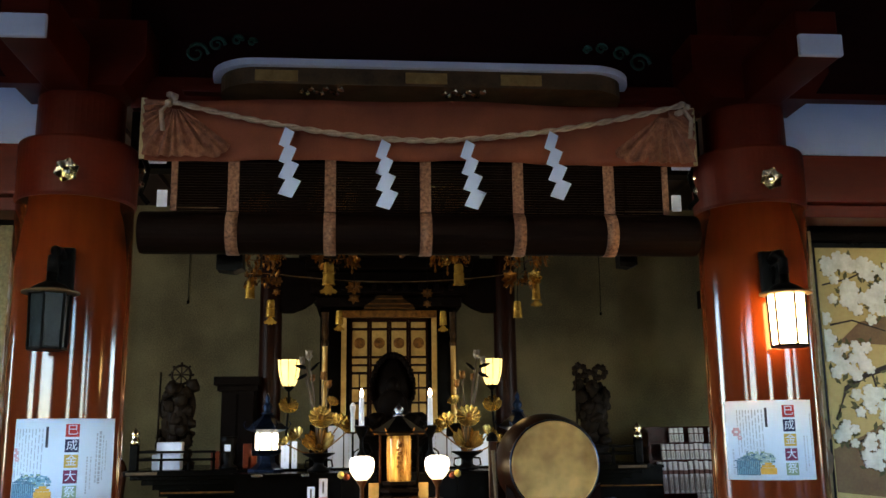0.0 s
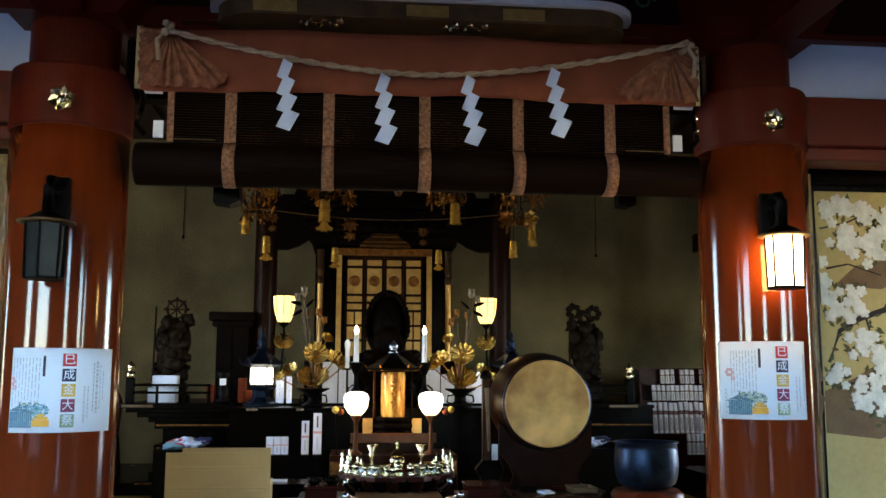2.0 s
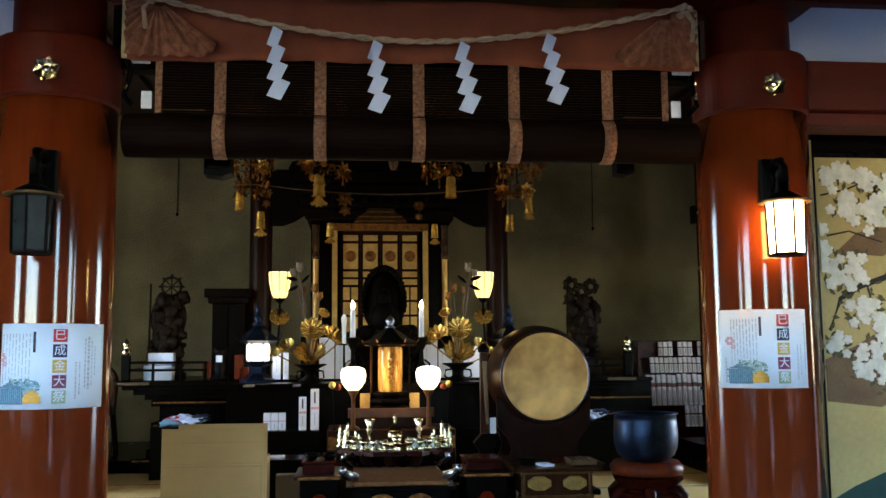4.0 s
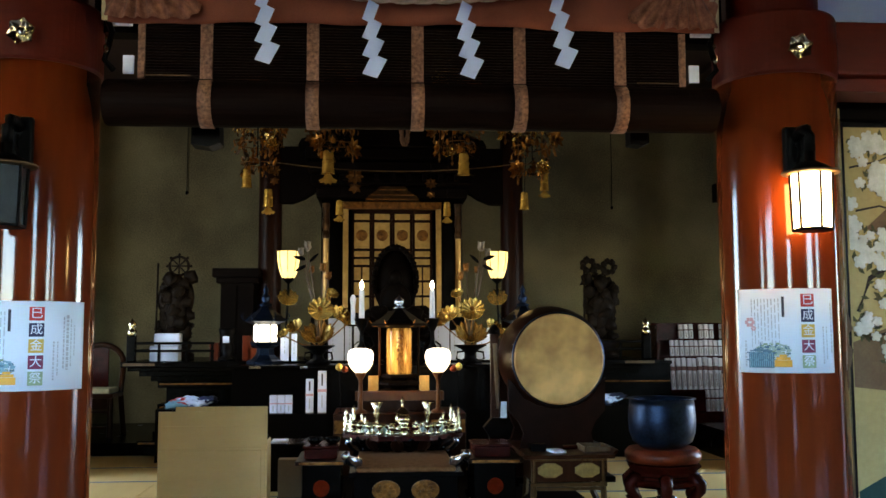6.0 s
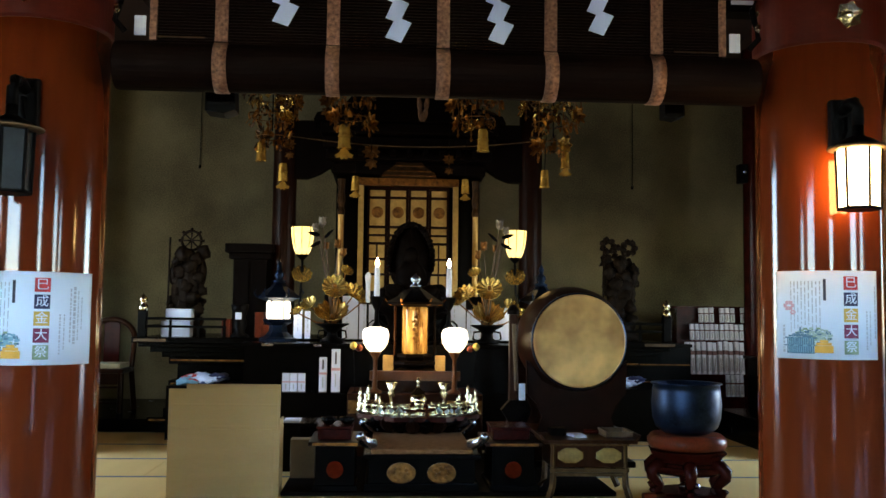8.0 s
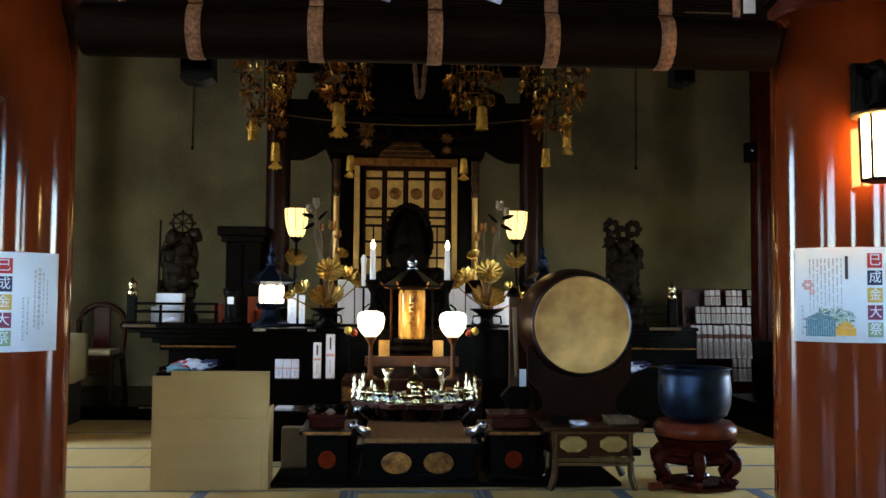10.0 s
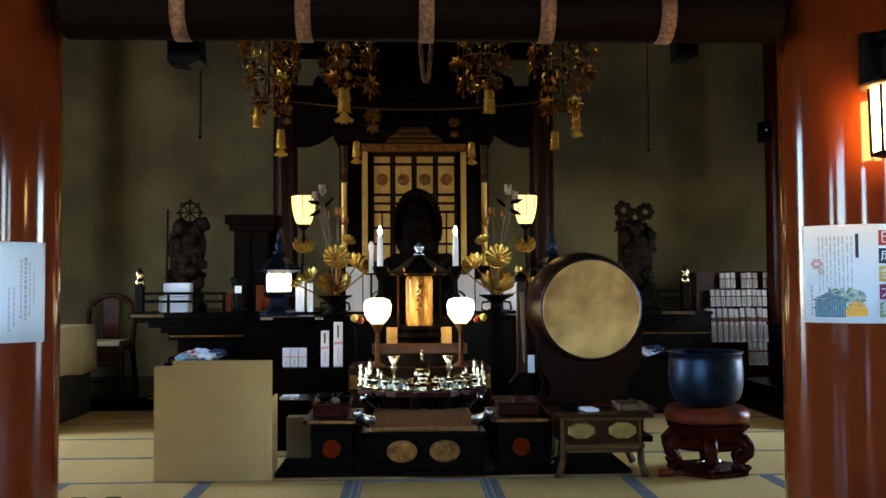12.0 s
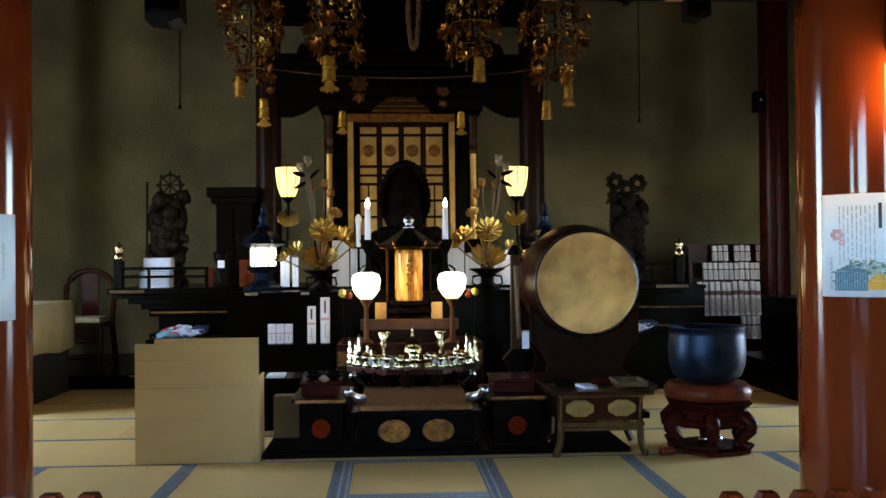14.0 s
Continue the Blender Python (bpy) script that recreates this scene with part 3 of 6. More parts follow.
part("back_plank", bx(-1.41, 1.37, -0.06, 0.02, -0.075, -0.035, 0.006), BEAM, sh, "dull red plank behind the shelf")
part("rim", stadium(1.24, 0.31, 0.0, 0.04, 0.28), WHITEPL, sh, "white painted rim")
part("soffit", stadium(1.19, 0.28, -0.10, -0.002, 0.24), PALEWOOD, sh, "dark brown underside")
for x in (-0.85, 0.0, 0.55):
    part("gold_batten", bx(x - 0.12, x + 0.12, -0.286, -0.25, -0.085, -0.02, 0.003), GOLDLEAF, sh)
for x in (-0.6, 0.22):
    bm = B()
    for i in range(9):
        blob(bm, (x + (i - 4) * 0.028, -0.20 + 0.04 * math.sin(i * 2.1), -0.112), (0.022, 0.03, 0.014), 0.3, 1, i)
    part("metal_scrollwork", bm, BRASS, sh)["kind"] = "stuff"

# green painted carvings on the lintel
for s in (-1, 1):
    p = thing("carved_scroll", (s * 1.36, 0.0, 3.66), "green painted carved cloud scroll on the red wall", "carving", "carved scrolls")
    for k, (cx, cz, r) in enumerate(((0, 0, 0.07), (-s * 0.12, 0.06, 0.05), (-s * 0.24, 0.09, 0.035), (-s * 0.33, 0.08, 0.025))):
        pts = []
        for i in range(16):
            a = i * 0.55
            q = r * (1 - i / 20)
            pts.append((cx + q * math.cos(a), -0.01, cz + q * math.sin(a)))
        part("scroll", tube(B(), pts, 0.013, 6, 0.005), GREEN, p, smooth=True)

# ---- valance, blind, rope and paper streamers ----
val = thing("brocade_valance", (0, -0.2, 2.94), "rust red brocade valance with draped corners", "valance")
bm = B()
nx, nz = 60, 8
grid = [[bm.verts.new((-1.585 + 3.17 * i / nx, 0.010 * math.sin(i * 0.9) * (1 - k / nz) + 0.018 * math.sin(i * 0.31) - 0.01, 0.36 * k / nz - 0.008 * math.cos(i / nx * 6.28))) for i in range(nx + 1)] for k in range(nz + 1)]
for a, b in zip(grid, grid[1:]):
    for i in range(nx):
        bm.faces.new((a[i], a[i + 1], b[i + 1], b[i]))
c = part("cloth", bm, BROCADE, val, smooth=True)
c.modifiers.new("thickness", "SOLIDIFY").thickness = 0.008
for s in (-1, 1):
    bm, rows = B(), []
    for k in range(7):
        q = 0.12 + 0.88 * k / 6
        row = []
        for i in range(97):
            f = i / 96
            a = radians(-8 + 150 * f)
            dx, dz = math.cos(a), -math.sin(a)
            reach = min(0.17 / max(dx, 1e-3) if dx > 0 else 9, 0.31 / max(-dz, 1e-3) if dz < 0 else 9, 0.40)
            wave = math.sin(i * 0.72 + 0.9 * math.sin(i * 0.21))
            row.append(bm.verts.new((s * (1.42 + dx * reach * q), -0.05 - 0.021 * q * wave - 0.010 * (1 - q), 0.315 + dz * reach * q)))
        rows.append(row)
    for a, b in zip(rows, rows[1:]):
        for i in range(96):
            bm.faces.new((a[i], a[i + 1], b[i + 1], b[i]))
    g = part("gathered_corner", bm, GATHER, val, "gathered brocade folds", smooth=True)
    g.modifiers.new("thickness", "SOLIDIFY").thickness = 0.004
    part("white_edge", bx(s * 1.60 - 0.016, s * 1.60 + 0.016, -0.01, 0.0, 0.0, 0.36, 0.002), CLOTH, val, "pale edge strip")
bl = thing("bamboo_blind", (0, -0.16, 2.41), "dark rolled bamboo blind with brocade bands", "blind")
bm = B()
for i in range(22):
    tube(bm, [(-1.42, 0, 0.205 + i * 0.0155), (1.42, 0, 0.205 + i * 0.0155)], 0.0074, 6)
part("hanging_slats", bm, BLIND, bl)["kind"] = "stuff"
part("roll", lt([(0.118, -1.605), (0.121, -1.59), (0.121, 1.59), (0.118, 1.605)], 28, m=pose(0, 0.05, 0.125, 0, 90, 0)), BLIND, bl, smooth=False)
for x in (-1.09, -0.545, 0.0, 0.54, 1.08):
    part("brocade_band", bx(x - 0.032, x + 0.032, -0.020, -0.009, 0.24, 0.56, 0.003), BANDCLOTH, bl, "figured red brocade band")
    pts = [(x, 0.05 + 0.128 * math.cos(a), 0.125 + 0.128 * math.sin(a)) for a in [math.pi * (0.5 + k / 10) for k in range(12)]]
    bm = B()
    lo = [bm.verts.new((x - 0.034, p[1], p[2])) for p in pts]
    hi = [bm.verts.new((x + 0.034, p[1], p[2])) for p in pts]
    for i in range(len(pts) - 1):
        bm.faces.new((lo[i], lo[i + 1], hi[i + 1], hi[i]))
    o = part("band_round_roll", bm, BANDCLOTH, bl, smooth=True)
    o.modifiers.new("thickness", "SOLIDIFY").thickness = 0.006
for s in (-1, 1):
    part("side_strip", bx(s * 1.42 - 0.018, s * 1.42 + 0.018, -0.018, 0.0, 0.24, 0.53, 0.002), BANDCLOTH, bl)
    part("white_fitting", bx(s * 1.53 - 0.06, s * 1.53 + 0.06, -0.012, 0.0, 0.515, 0.535, 0.002), WHITEPL, bl, "white painted fitting")
    part("white_fitting", bx(s * 1.485 - 0.028, s * 1.485 + 0.028, -0.012, 0.0, 0.262, 0.36, 0.002), WHITEPL, bl, "white painted fitting")
    part("cross_strip", bx(s * 1.30 - 0.13, s * 1.30 + 0.13, -0.016, -0.01, 0.254, 0.261, 0.002), PALEWOOD, bl)
    part("hook", tube(B(), [(s * 1.60, -0.02, 0.56), (s * 1.56, -0.05, 0.47), (s * 1.57, -0.06, 0.40), (s * 1.60, -0.03, 0.33), (s * 1.56, 0.0, 0.28)], 0.016, 8), IRON, bl, "black iron hook")
    bm = blob(B(), (s * 1.585, -0.06, 0.38), (0.018, 0.014, 0.03), 0.3, 1)
    blob(bm, (s * 1.58, -0.06, 0.45), (0.014, 0.012, 0.02), 0.3, 1)
    part("gold_tassel_fitting", bm, BRASS, bl)

rp = thing("straw_rope", (0, -0.3, 3.04), "twisted pale straw rope slung across the opening", "rope")


def sag(x):
    return 0.225 * (abs(x + 0.03) / 1.47) ** 1.7


for k in range(2):
    pts = []
    for i in range(150):
        x = -1.42 + 2.93 * i / 149
        a = i * 0.55 + k * math.pi
        pts.append((x, 0.009 * math.sin(a), sag(x) + 0.009 * math.cos(a)))
    part("strand", tube(B(), pts, 0.0095, 6), ROPE, rp, smooth=True)
for s, x in ((-1, -1.43), (1, 1.51)):
    bm = B()
    for i in range(6):
        blob(bm, (x + 0.02 * math.cos(i * 1.9), 0.01 * i - 0.02, 0.225 + 0.025 * math.sin(i * 2.3)), (0.024, 0.02, 0.022), 0.2, 1, i)
    tube(bm, [(x, 0, 0.22), (x + 0.06 * s, 0.03, 0.16), (x + 0.05 * s, 0.04, 0.05)], 0.014)
    part("knot", bm, ROPE, rp, smooth=True)
    part("nail", tube(B(), [(x, 0.0, 0.23), (x, 0.27, 0.26)], 0.008), IRON, rp)
for x, lean in ((-0.775, 0.0), (-0.235, 0.0), (0.243, 0.006), (0.727, 0.008)):
    z = sag(x)
    p = thing("paper_streamer", (x, -0.325, 3.02 + z), "white zigzag paper streamer hanging from the rope", "paper streamer", "paper streamers")
    bm = B()
    w, h = 0.088, 0.112
    for i in range(4):
        zz = 0.01 - i * 0.094
        k = 0.72 + 0.11 * i
        dx = lean * i + 0.006 * i - 0.02
        o = 0.004 * (i % 2)
        prism(bm, [(dx, zz), (dx + 0.072 * k, zz - 0.03), (dx + 0.024 * k, zz - 0.128), (dx - 0.048 * k, zz - 0.104)], o, o + 0.0016)
    part("folded_paper", bm, SHIDE, p)


# ---- painted sliding doors beside the pillars ----
def painted_door(s):
    x0, x1 = sorted((s * 2.535, s * 4.4))
    p = thing("painted_sliding_door", ((x0 + x1) / 2, 0.36, 0.0), "gold sliding door painted with white cherry blossom, black frame", "sliding door", "painted doors", "structure")
    hw = (x1 - x0) / 2
    part("panel", bx(-hw + 0.03, hw - 0.03, 0, 0.03, 0.03, 2.57), GOLDPAPER, p)
    for a, b, c, d in ((-hw, -hw + 0.035, 0.0, 2.6), (hw - 0.035, hw, 0.0, 2.6), (-hw + 0.036, hw - 0.036, 2.565, 2.6), (-hw + 0.036, hw - 0.036, 0.0, 0.04)):
        part("frame_bar", bx(a, b, -0.02, 0.05, c, d, 0.004), BLACK, p, "black lacquered frame bar")
    rnd = random.Random(11 if s > 0 else 12)
    e = -s

    def X(u):  # distance from the edge next to the pillar
        return e * (hw - 0.05 - u)
    # darker cloud shapes and ground
    def cloud(pts, y0, y1, m, name):
        part(name, prism(B(), [(X(u), z) for u, z in pts], y0, y1), m, p)
    cloud([(0, 0.05), (0, 0.42), (0.15, 0.50), (0.35, 0.58), (0.6, 0.56), (1.0, 0.66), (1.7, 0.6), (1.7, 0.05)], -0.002, 0.001, GREENP, "painted_bank")
    cloud([(0, 1.02), (0, 1.28), (0.2, 1.36), (0.45, 1.50), (0.8, 1.42), (1.4, 1.55), (1.7, 1.4), (1.7, 1.15), (1.2, 1.02), (0.7, 1.1), (0.35, 0.98)], -0.002, 0.001, UMBERP, "painted_cloud")
    cloud([(0.1, 1.95), (0.25, 2.08), (0.45, 2.12), (0.6, 2.02), (0.42, 1.93)], -0.002, 0.001, UMBERP, "painted_cloud")
    for path, r, q in (([(0.04, 1.46), (0.12, 1.66), (0.26, 1.74), (0.44, 1.80), (0.50, 1.98), (0.62, 2.18), (0.9, 2.3), (1.4, 2.34)], 0.012, 0.032),
                       ([(0.05, 2.06), (0.2, 2.09), (0.42, 2.02)], 0.007, 0.004), ([(0.3, 1.75), (0.33, 1.62), (0.45, 1.5)], 0.008, 0.004),
                       ([(0.02, 2.32), (0.2, 2.36), (0.38, 2.44)], 0.006, 0.005), ([(0.1, 1.3), (0.28, 1.36), (0.4, 1.44)], 0.008, 0.004)):
        bm = tube(B(), [(X(u), -0.001, z) for u, z in path], r, 8, q)
        for v in bm.verts:
            v.co.y = -0.003 + 0.1 * (v.co.y + 0.001)
        part("painted_branch", bm, BRANCHP, p)
    spots = []
    for u, z, n, sp in ((0.12, 2.46, 9, 0.09), (0.30, 2.44, 12, 0.1), (0.15, 2.25, 14, 0.12), (0.34, 2.2, 12, 0.1), (0.45, 2.3, 10, 0.1), (0.12, 1.9, 16, 0.13), (0.2, 1.78, 6, 0.08),
                        (0.3, 1.58, 12, 0.11), (0.42, 1.46, 12, 0.11), (0.1, 1.4, 8, 0.08), (0.3, 1.26, 12, 0.1), (0.42, 1.16, 6, 0.07), (0.55, 1.62, 10, 0.12), (0.7, 2.0, 14, 0.2), (0.9, 1.6, 14, 0.2), (1.2, 2.2, 16, 0.25), (1.4, 1.7, 12, 0.25)):
        spots += [(max(0.02, u + rnd.gauss(0, sp * 0.55)), min(2.53, z + rnd.gauss(0, sp * 0.45))) for _ in range(int(n * 1.3))]
    leaf = B()
    for k in range(330):
        u, z = rnd.choice(spots)
        u, z, a, L = max(0.03, u + rnd.uniform(-0.08, 0.08)), min(2.5, z + rnd.uniform(-0.09, 0.06)), rnd.uniform(0, 6.28), rnd.uniform(0.04, 0.075)
        ca, sa = math.cos(a) * L, math.sin(a) * L
        prism(leaf, [(X(max(0.005, u)), z), (X(max(0.005, u + ca * 0.5 - sa * 0.22)), z + sa * 0.5 + ca * 0.22), (X(max(0.005, u + ca)), z + sa), (X(max(0.005, u + ca * 0.5 + sa * 0.22)), z + sa * 0.5 - ca * 0.22)], -0.0045, -0.002)
    part("painted_leaves", leaf, LEAFP, p)["kind"] = "stuff"
    for k, (u, z) in enumerate(spots):
        bm, r, a0 = B(), rnd.uniform(0.030, 0.047), rnd.uniform(0, 1)
        pts = []
        for i in range(20):
            a = a0 + 2 * math.pi * i / 20
            q = r * (0.66 + 0.34 * abs(math.cos(2.5 * (a - a0))) ** 0.7)
            pts.append((X(max(0.004, u + q * math.cos(a))), min(2.555, z + q * math.sin(a))))
        y = -0.005 - 0.00006 * k
        prism(bm, pts, y, -0.002)
        part("painted_blossom", bm, BLOSSOM, p)
    return p


painted_door(1)
painted_door(-1)
for s in (-1, 1):
    bm = prism(B(), [(s * 2.36, 1.12), (s * 2.50, 1.14), (s * 2.52, 1.24), (s * 2.47, 1.30), (s * 2.52, 1.36), (s * 2.49, 1.47), (s * 2.36, 1.48)], 0.235, 0.275)
    solid("notched_wood_plaque", bm, PALEWOOD, "small notched brown wooden plaque behind the pillar", "plaque", "notched plaques")

# ---- low red fence in front ----
for s, xs in ((1, [0.82 + 0.105 * i for i in range(10)]), (-1, [-0.985 - 0.105 * i for i in range(10)])):
    p = thing("low_fence", (0, -1.4, -0.15), "low vermilion wooden fence with square posts", "fence", "low fences")
    for x in xs:
        part("fence_post", lathe(B(), [(0.046, 0.0), (0.046, 0.748 + (0.04 if s < 0 else 0)), (0.030, 0.778 + (0.04 if s < 0 else 0))], 4, (x, 0, 0), a0=math.pi / 4), LACQ, p)
    x0, x1 = min(xs) - 0.06, max(xs) + 0.06
    for z in (0.12, 0.58):
        part("fence_rail", bx(x0, x1, 0.036, 0.06, z, z + 0.06, 0.004), LACQ, p)

# ---- front room: cardboard, side boxes, dais ----
cb = thing("cardboard_box", (-1.41, 2.1, 0), "plain brown cardboard sheets stood as a screen on the tatami", "cardboard box")
part("front_sheet", bx(-0.39, 0.385, 0.0, 0.012, 0.0, 0.775, 0.002), CARD, cb)
part("back_sheet", bx(-0.27, 0.40, 0.016, 0.028, 0.0, 0.808, 0.002), CARD, cb)
part("side_sheet", bx(0.385, 0.397, 0.03, 0.30, 0.0, 0.55, 0.002), CARD, cb)
part("lower_flap", bx(-0.387, 0.36, -0.014, -0.002, 0.0, 0.49, 0.004), CARD, cb)
for z in (0.655, 0.50):
    part("crease", bx(-0.388, 0.386, -0.007, -0.0005, z, z + 0.014, 0.003), CARD, cb)
# The carton's shadow is painted through its darker cardboard colour.
cb2 = thing("small_carton", (-0.86, 2.72, 0.036), "small brown carton on the tatami behind the screen", "carton")
part("carton_body", bx(-0.13, 0.06, 0.0, 0.14, 0.0, 0.30, 0.004), SHADECARD, cb2)
lw = thing("low_side_table", (-1.02, 2.85, 0), "low black lacquered table with white papers", "low table")
part("tabletop", bx(-0.15, 0.30, 0.15, 0.55, 0.40, 0.43, 0.005), BLACK, lw)
# Black body added only to keep the gap under the top dark.
part("gap_fill_body", bx(-0.14, 0.29, 0.17, 0.53, 0.036, 0.399), BLACK, lw)
for x in (-0.12, 0.27):
    for y in (0.18, 0.52):
        part("leg", bx(x - 0.02, x + 0.02, y - 0.02, y + 0.02, 0, 0.40), BLACK, lw)
solid("folded_paper", bx(-1.08, -0.95, 3.02, 3.22, 0.4305, 0.45, 0.004), PAPER, "folded white paper on the low black table", "paper")

solid("floor_board", bx(-1.0, 1.46, 2.16, 4.1, 0.003, 0.035, 0.006), NEARBLACK, "dark wooden floor board under the prayer dais", "floor board")
da = thing("prayer_dais", (0.02, 2.12, 0.036), "black lacquered prayer dais with gilt crests and a straw mat", "dais")
part("body", bx(-0.39, 0.39, 0.05, 1.2, 0.06, 0.24, 0.006), BLACK, da)
part("plinth", bx(-0.42, 0.42, 0.05, 1.24, 0.0, 0.06, 0.01), BLACK, da)
part("top_board", bx(-0.43, 0.43, -0.02, 1.25, 0.24, 0.275, 0.008), BLACK, da)
for x in (-0.15, 0.145):
    c = part("crest", lt([(0.105, 0), (0.105, 0.008), (0.09, 0.012)], 28, m=Matrix.Translation((x, 0.05, 0.135)) @ Matrix.Diagonal((1, 1, 0.72, 1)) @ pose(0, 0, 0, 90, 0, 0)), OLDGOLD, da, "oval gilt crest")
    bm = B()
    for i in range(8):
        a = i * math.pi / 4
        blob(bm, (x + 0.055 * math.cos(a), 0.035, 0.135 + 0.038 * math.sin(a)), (0.02, 0.006, 0.016), 0.2, 1, i)
    blob(bm, (x, 0.035, 0.135), (0.022, 0.008, 0.018), 0, 1)
    part("crest_relief", bm, OLDGOLD, c)["kind"] = "stuff"
part("straw_mat", bx(-0.37, 0.37, 0.0, 1.0, 0.276, 0.312, 0.014), STRAWMAT, da, "woven brown straw mat")
for s in (-1, 1):
    for y in (0.06, 0.98):
        bm = tube(B(), [(s * 0.36, y + 0.05, 0.33), (s * 0.42, y - 0.01, 0.36), (s * 0.46, y - 0.06, 0.40), (s * 0.44, y - 0.09, 0.42)], 0.045, 10, 0.022)
        part("corner_fitting", bm, SILVER, da, "bluish silvered corner fitting", smooth=True)


def side_table(x0, x1, y):
    w = (x1 - x0) / 2
    p = thing("side_table", ((x0 + x1) / 2, y, 0.036), "black lacquered side table with a red tray and red crest", "side table", "side tables by the dais")
    part("body", bx(-w + 0.02, w - 0.02, 0.02, 0.55, 0.03, 0.325, 0.006), BLACK, p)
    part("plinth", bx(-w, w, -0.01, 0.57, 0.0, 0.04, 0.008), BLACK, p)
    part("top_board", bx(-w - 0.03, w + 0.03, -0.03, 0.60, 0.325, 0.355, 0.008), DRUMWOOD, p)
    part("red_crest", lt([(0.062, 0), (0.062, 0.008)], 24, m=pose(0, 0.02, 0.15, 90, 0, 0)), CREST, p, "round red crest")
    part("rim_relief", bx(-w, w, -0.036, -0.031, 0.33, 0.35, 0.001), OLDGOLD, p)
    box_ = part("red_box", bx(-w + 0.03, w - 0.05, 0.08, 0.45, 0.357, 0.435, 0.01), DARKRED, p, "dark red lacquered box")
    part("box_lid", bx(-w + 0.02, w - 0.04, 0.07, 0.46, 0.436, 0.455, 0.006), DARKRED, box_)
    return p


side_table(-0.78, -0.45, 2.2)
side_table(0.52, 0.88, 2.2)
for x in (-0.68, -0.54):
    solid("small_bowl", lt([(0.03, 0.0), (0.055, 0.02), (0.062, 0.05), (0.055, 0.05), (0.045, 0.02)], 20, (x, 2.45, 0.491)), BLACK, "small black lacquered bowl on the red box", "bowl", "small bowls", smooth=True)

# sutra table with gilt panels
st = thing("sutra_table", (1.23, 2.05, 0), "low worn wooden sutra table with gilt drawer panels", "sutra table")
part("tabletop", bx(-0.34, 0.35, -0.04, 0.40, 0.405, 0.435, 0.006), BROWN, st)
for s in (-1, 1):
    part("turned_up_end", prism(B(), [(s * 0.33, 0.436), (s * 0.36, 0.436), (s * 0.375, 0.47), (s * 0.355, 0.47)], -0.04, 0.40), BROWN, st)
    for y in (0.0, 0.36):
        part("leg", tube(B(), [(s * 0.26, y, 0.40), (s * 0.262, y, 0.2), (s * 0.268, y, 0.1), (s * 0.30, y, 0.036 if y > 0.1 else 0.0)], 0.022, 4, 0.026), TABLEWOOD, st)
part("apron", bx(-0.28, 0.28, -0.012, 0.37, 0.235, 0.404, 0.003), BROWN, st)
for x in (-0.14, 0.14):
    part("gilt_panel", lt([(0.1, 0), (0.1, 0.006), (0.088, 0.01)], 8, m=Matrix.Translation((x, -0.012, 0.32)) @ Matrix.Diagonal((1, 1, 0.58, 1)) @ pose(0, 0, 0, 90, 0, 0), a0=math.pi / 8), DULLGOLD, st, "dull gilt oval panel")
for z in (0.20, 0.39):
    part("rail", bx(-0.29, 0.29, -0.022, -0.013, z, z + 0.03, 0.003), TABLEWOOD, st)
part("lower_stretcher", bx(-0.27, 0.27, -0.012, 0.012, 0.17, 0.195, 0.004), TABLEWOOD, st)
solid("sutra_book", box(B(), -0.05, 0.05, -0.08, 0.08, 0, 0.018, 0.003, pose(1.17, 2.2, 0.436, 0, 0, 12)), PAPER, "small white folded book on the sutra table", "book")
tr = thing("wooden_tray", (1.47, 2.25, 0.436), "shallow dark wooden tray on the sutra table", "tray")
part("tray_bottom", bx(-0.1, 0.1, -0.14, 0.14, 0, 0.01), BROWN, tr)
for a in ((-0.1, -0.09, -0.14, 0.14), (0.09, 0.1, -0.14, 0.14), (-0.089, 0.089, -0.14, -0.13), (-0.089, 0.089, 0.13, 0.14)):
    part("tray_side", bx(*a, 0.0101, 0.045), PALEWOOD, tr)

solid("incense_box", bx(0.98, 1.10, 2.24, 2.36, 0.436, 0.49, 0.006), BLACK, "small black incense box on the sutra table", "box")
solid("scroll", tube(B(), [(1.24, 2.32, 0.456), (1.36, 2.34, 0.456)], 0.019, 12), DARKRED, "small dark red scroll on the sutra table", "scroll")
# bowl gong on cushion and carved stand
bs = thing("carved_gong_stand", (2.0, 2.2, 0), "carved dark red wooden stand with curled legs", "stand")
part("foot_ring", lt([(0.27, 0.0), (0.30, 0.012), (0.30, 0.03), (0.26, 0.045)], 6, a0=0.3), DARKRED, bs)
for i in range(6):
    a = i * math.pi / 3 + 0.3
    c, s_ = math.cos(a), math.sin(a)
    bm = tube(B(), [(q * c, q * s_, z) for q, z in ((0.20, 0.245), (0.27, 0.235), (0.305, 0.205), (0.30, 0.165), (0.26, 0.125), (0.235, 0.095), (0.245, 0.07), (0.29, 0.05), (0.305, 0.075))], 0.055, 12, 0.022, (-s_, c, 0))
    part("curled_leg", bm, DARKRED, bs, smooth=True)
part("apron", lt([(0.215, 0.17), (0.25, 0.19), (0.262, 0.215), (0.25, 0.23)], 48, a0=0.3, wob=lambda a, z: 1 + 0.05 * math.cos(6 * (a - 0.3))), DARKRED, bs)
part("waist", lt([(0.24, 0.231), (0.235, 0.25), (0.26, 0.262), (0.25, 0.28), (0.27, 0.30), (0.31, 0.335), (0.315, 0.345), (0.27, 0.35)], 6, a0=0.3), DARKRED, bs)
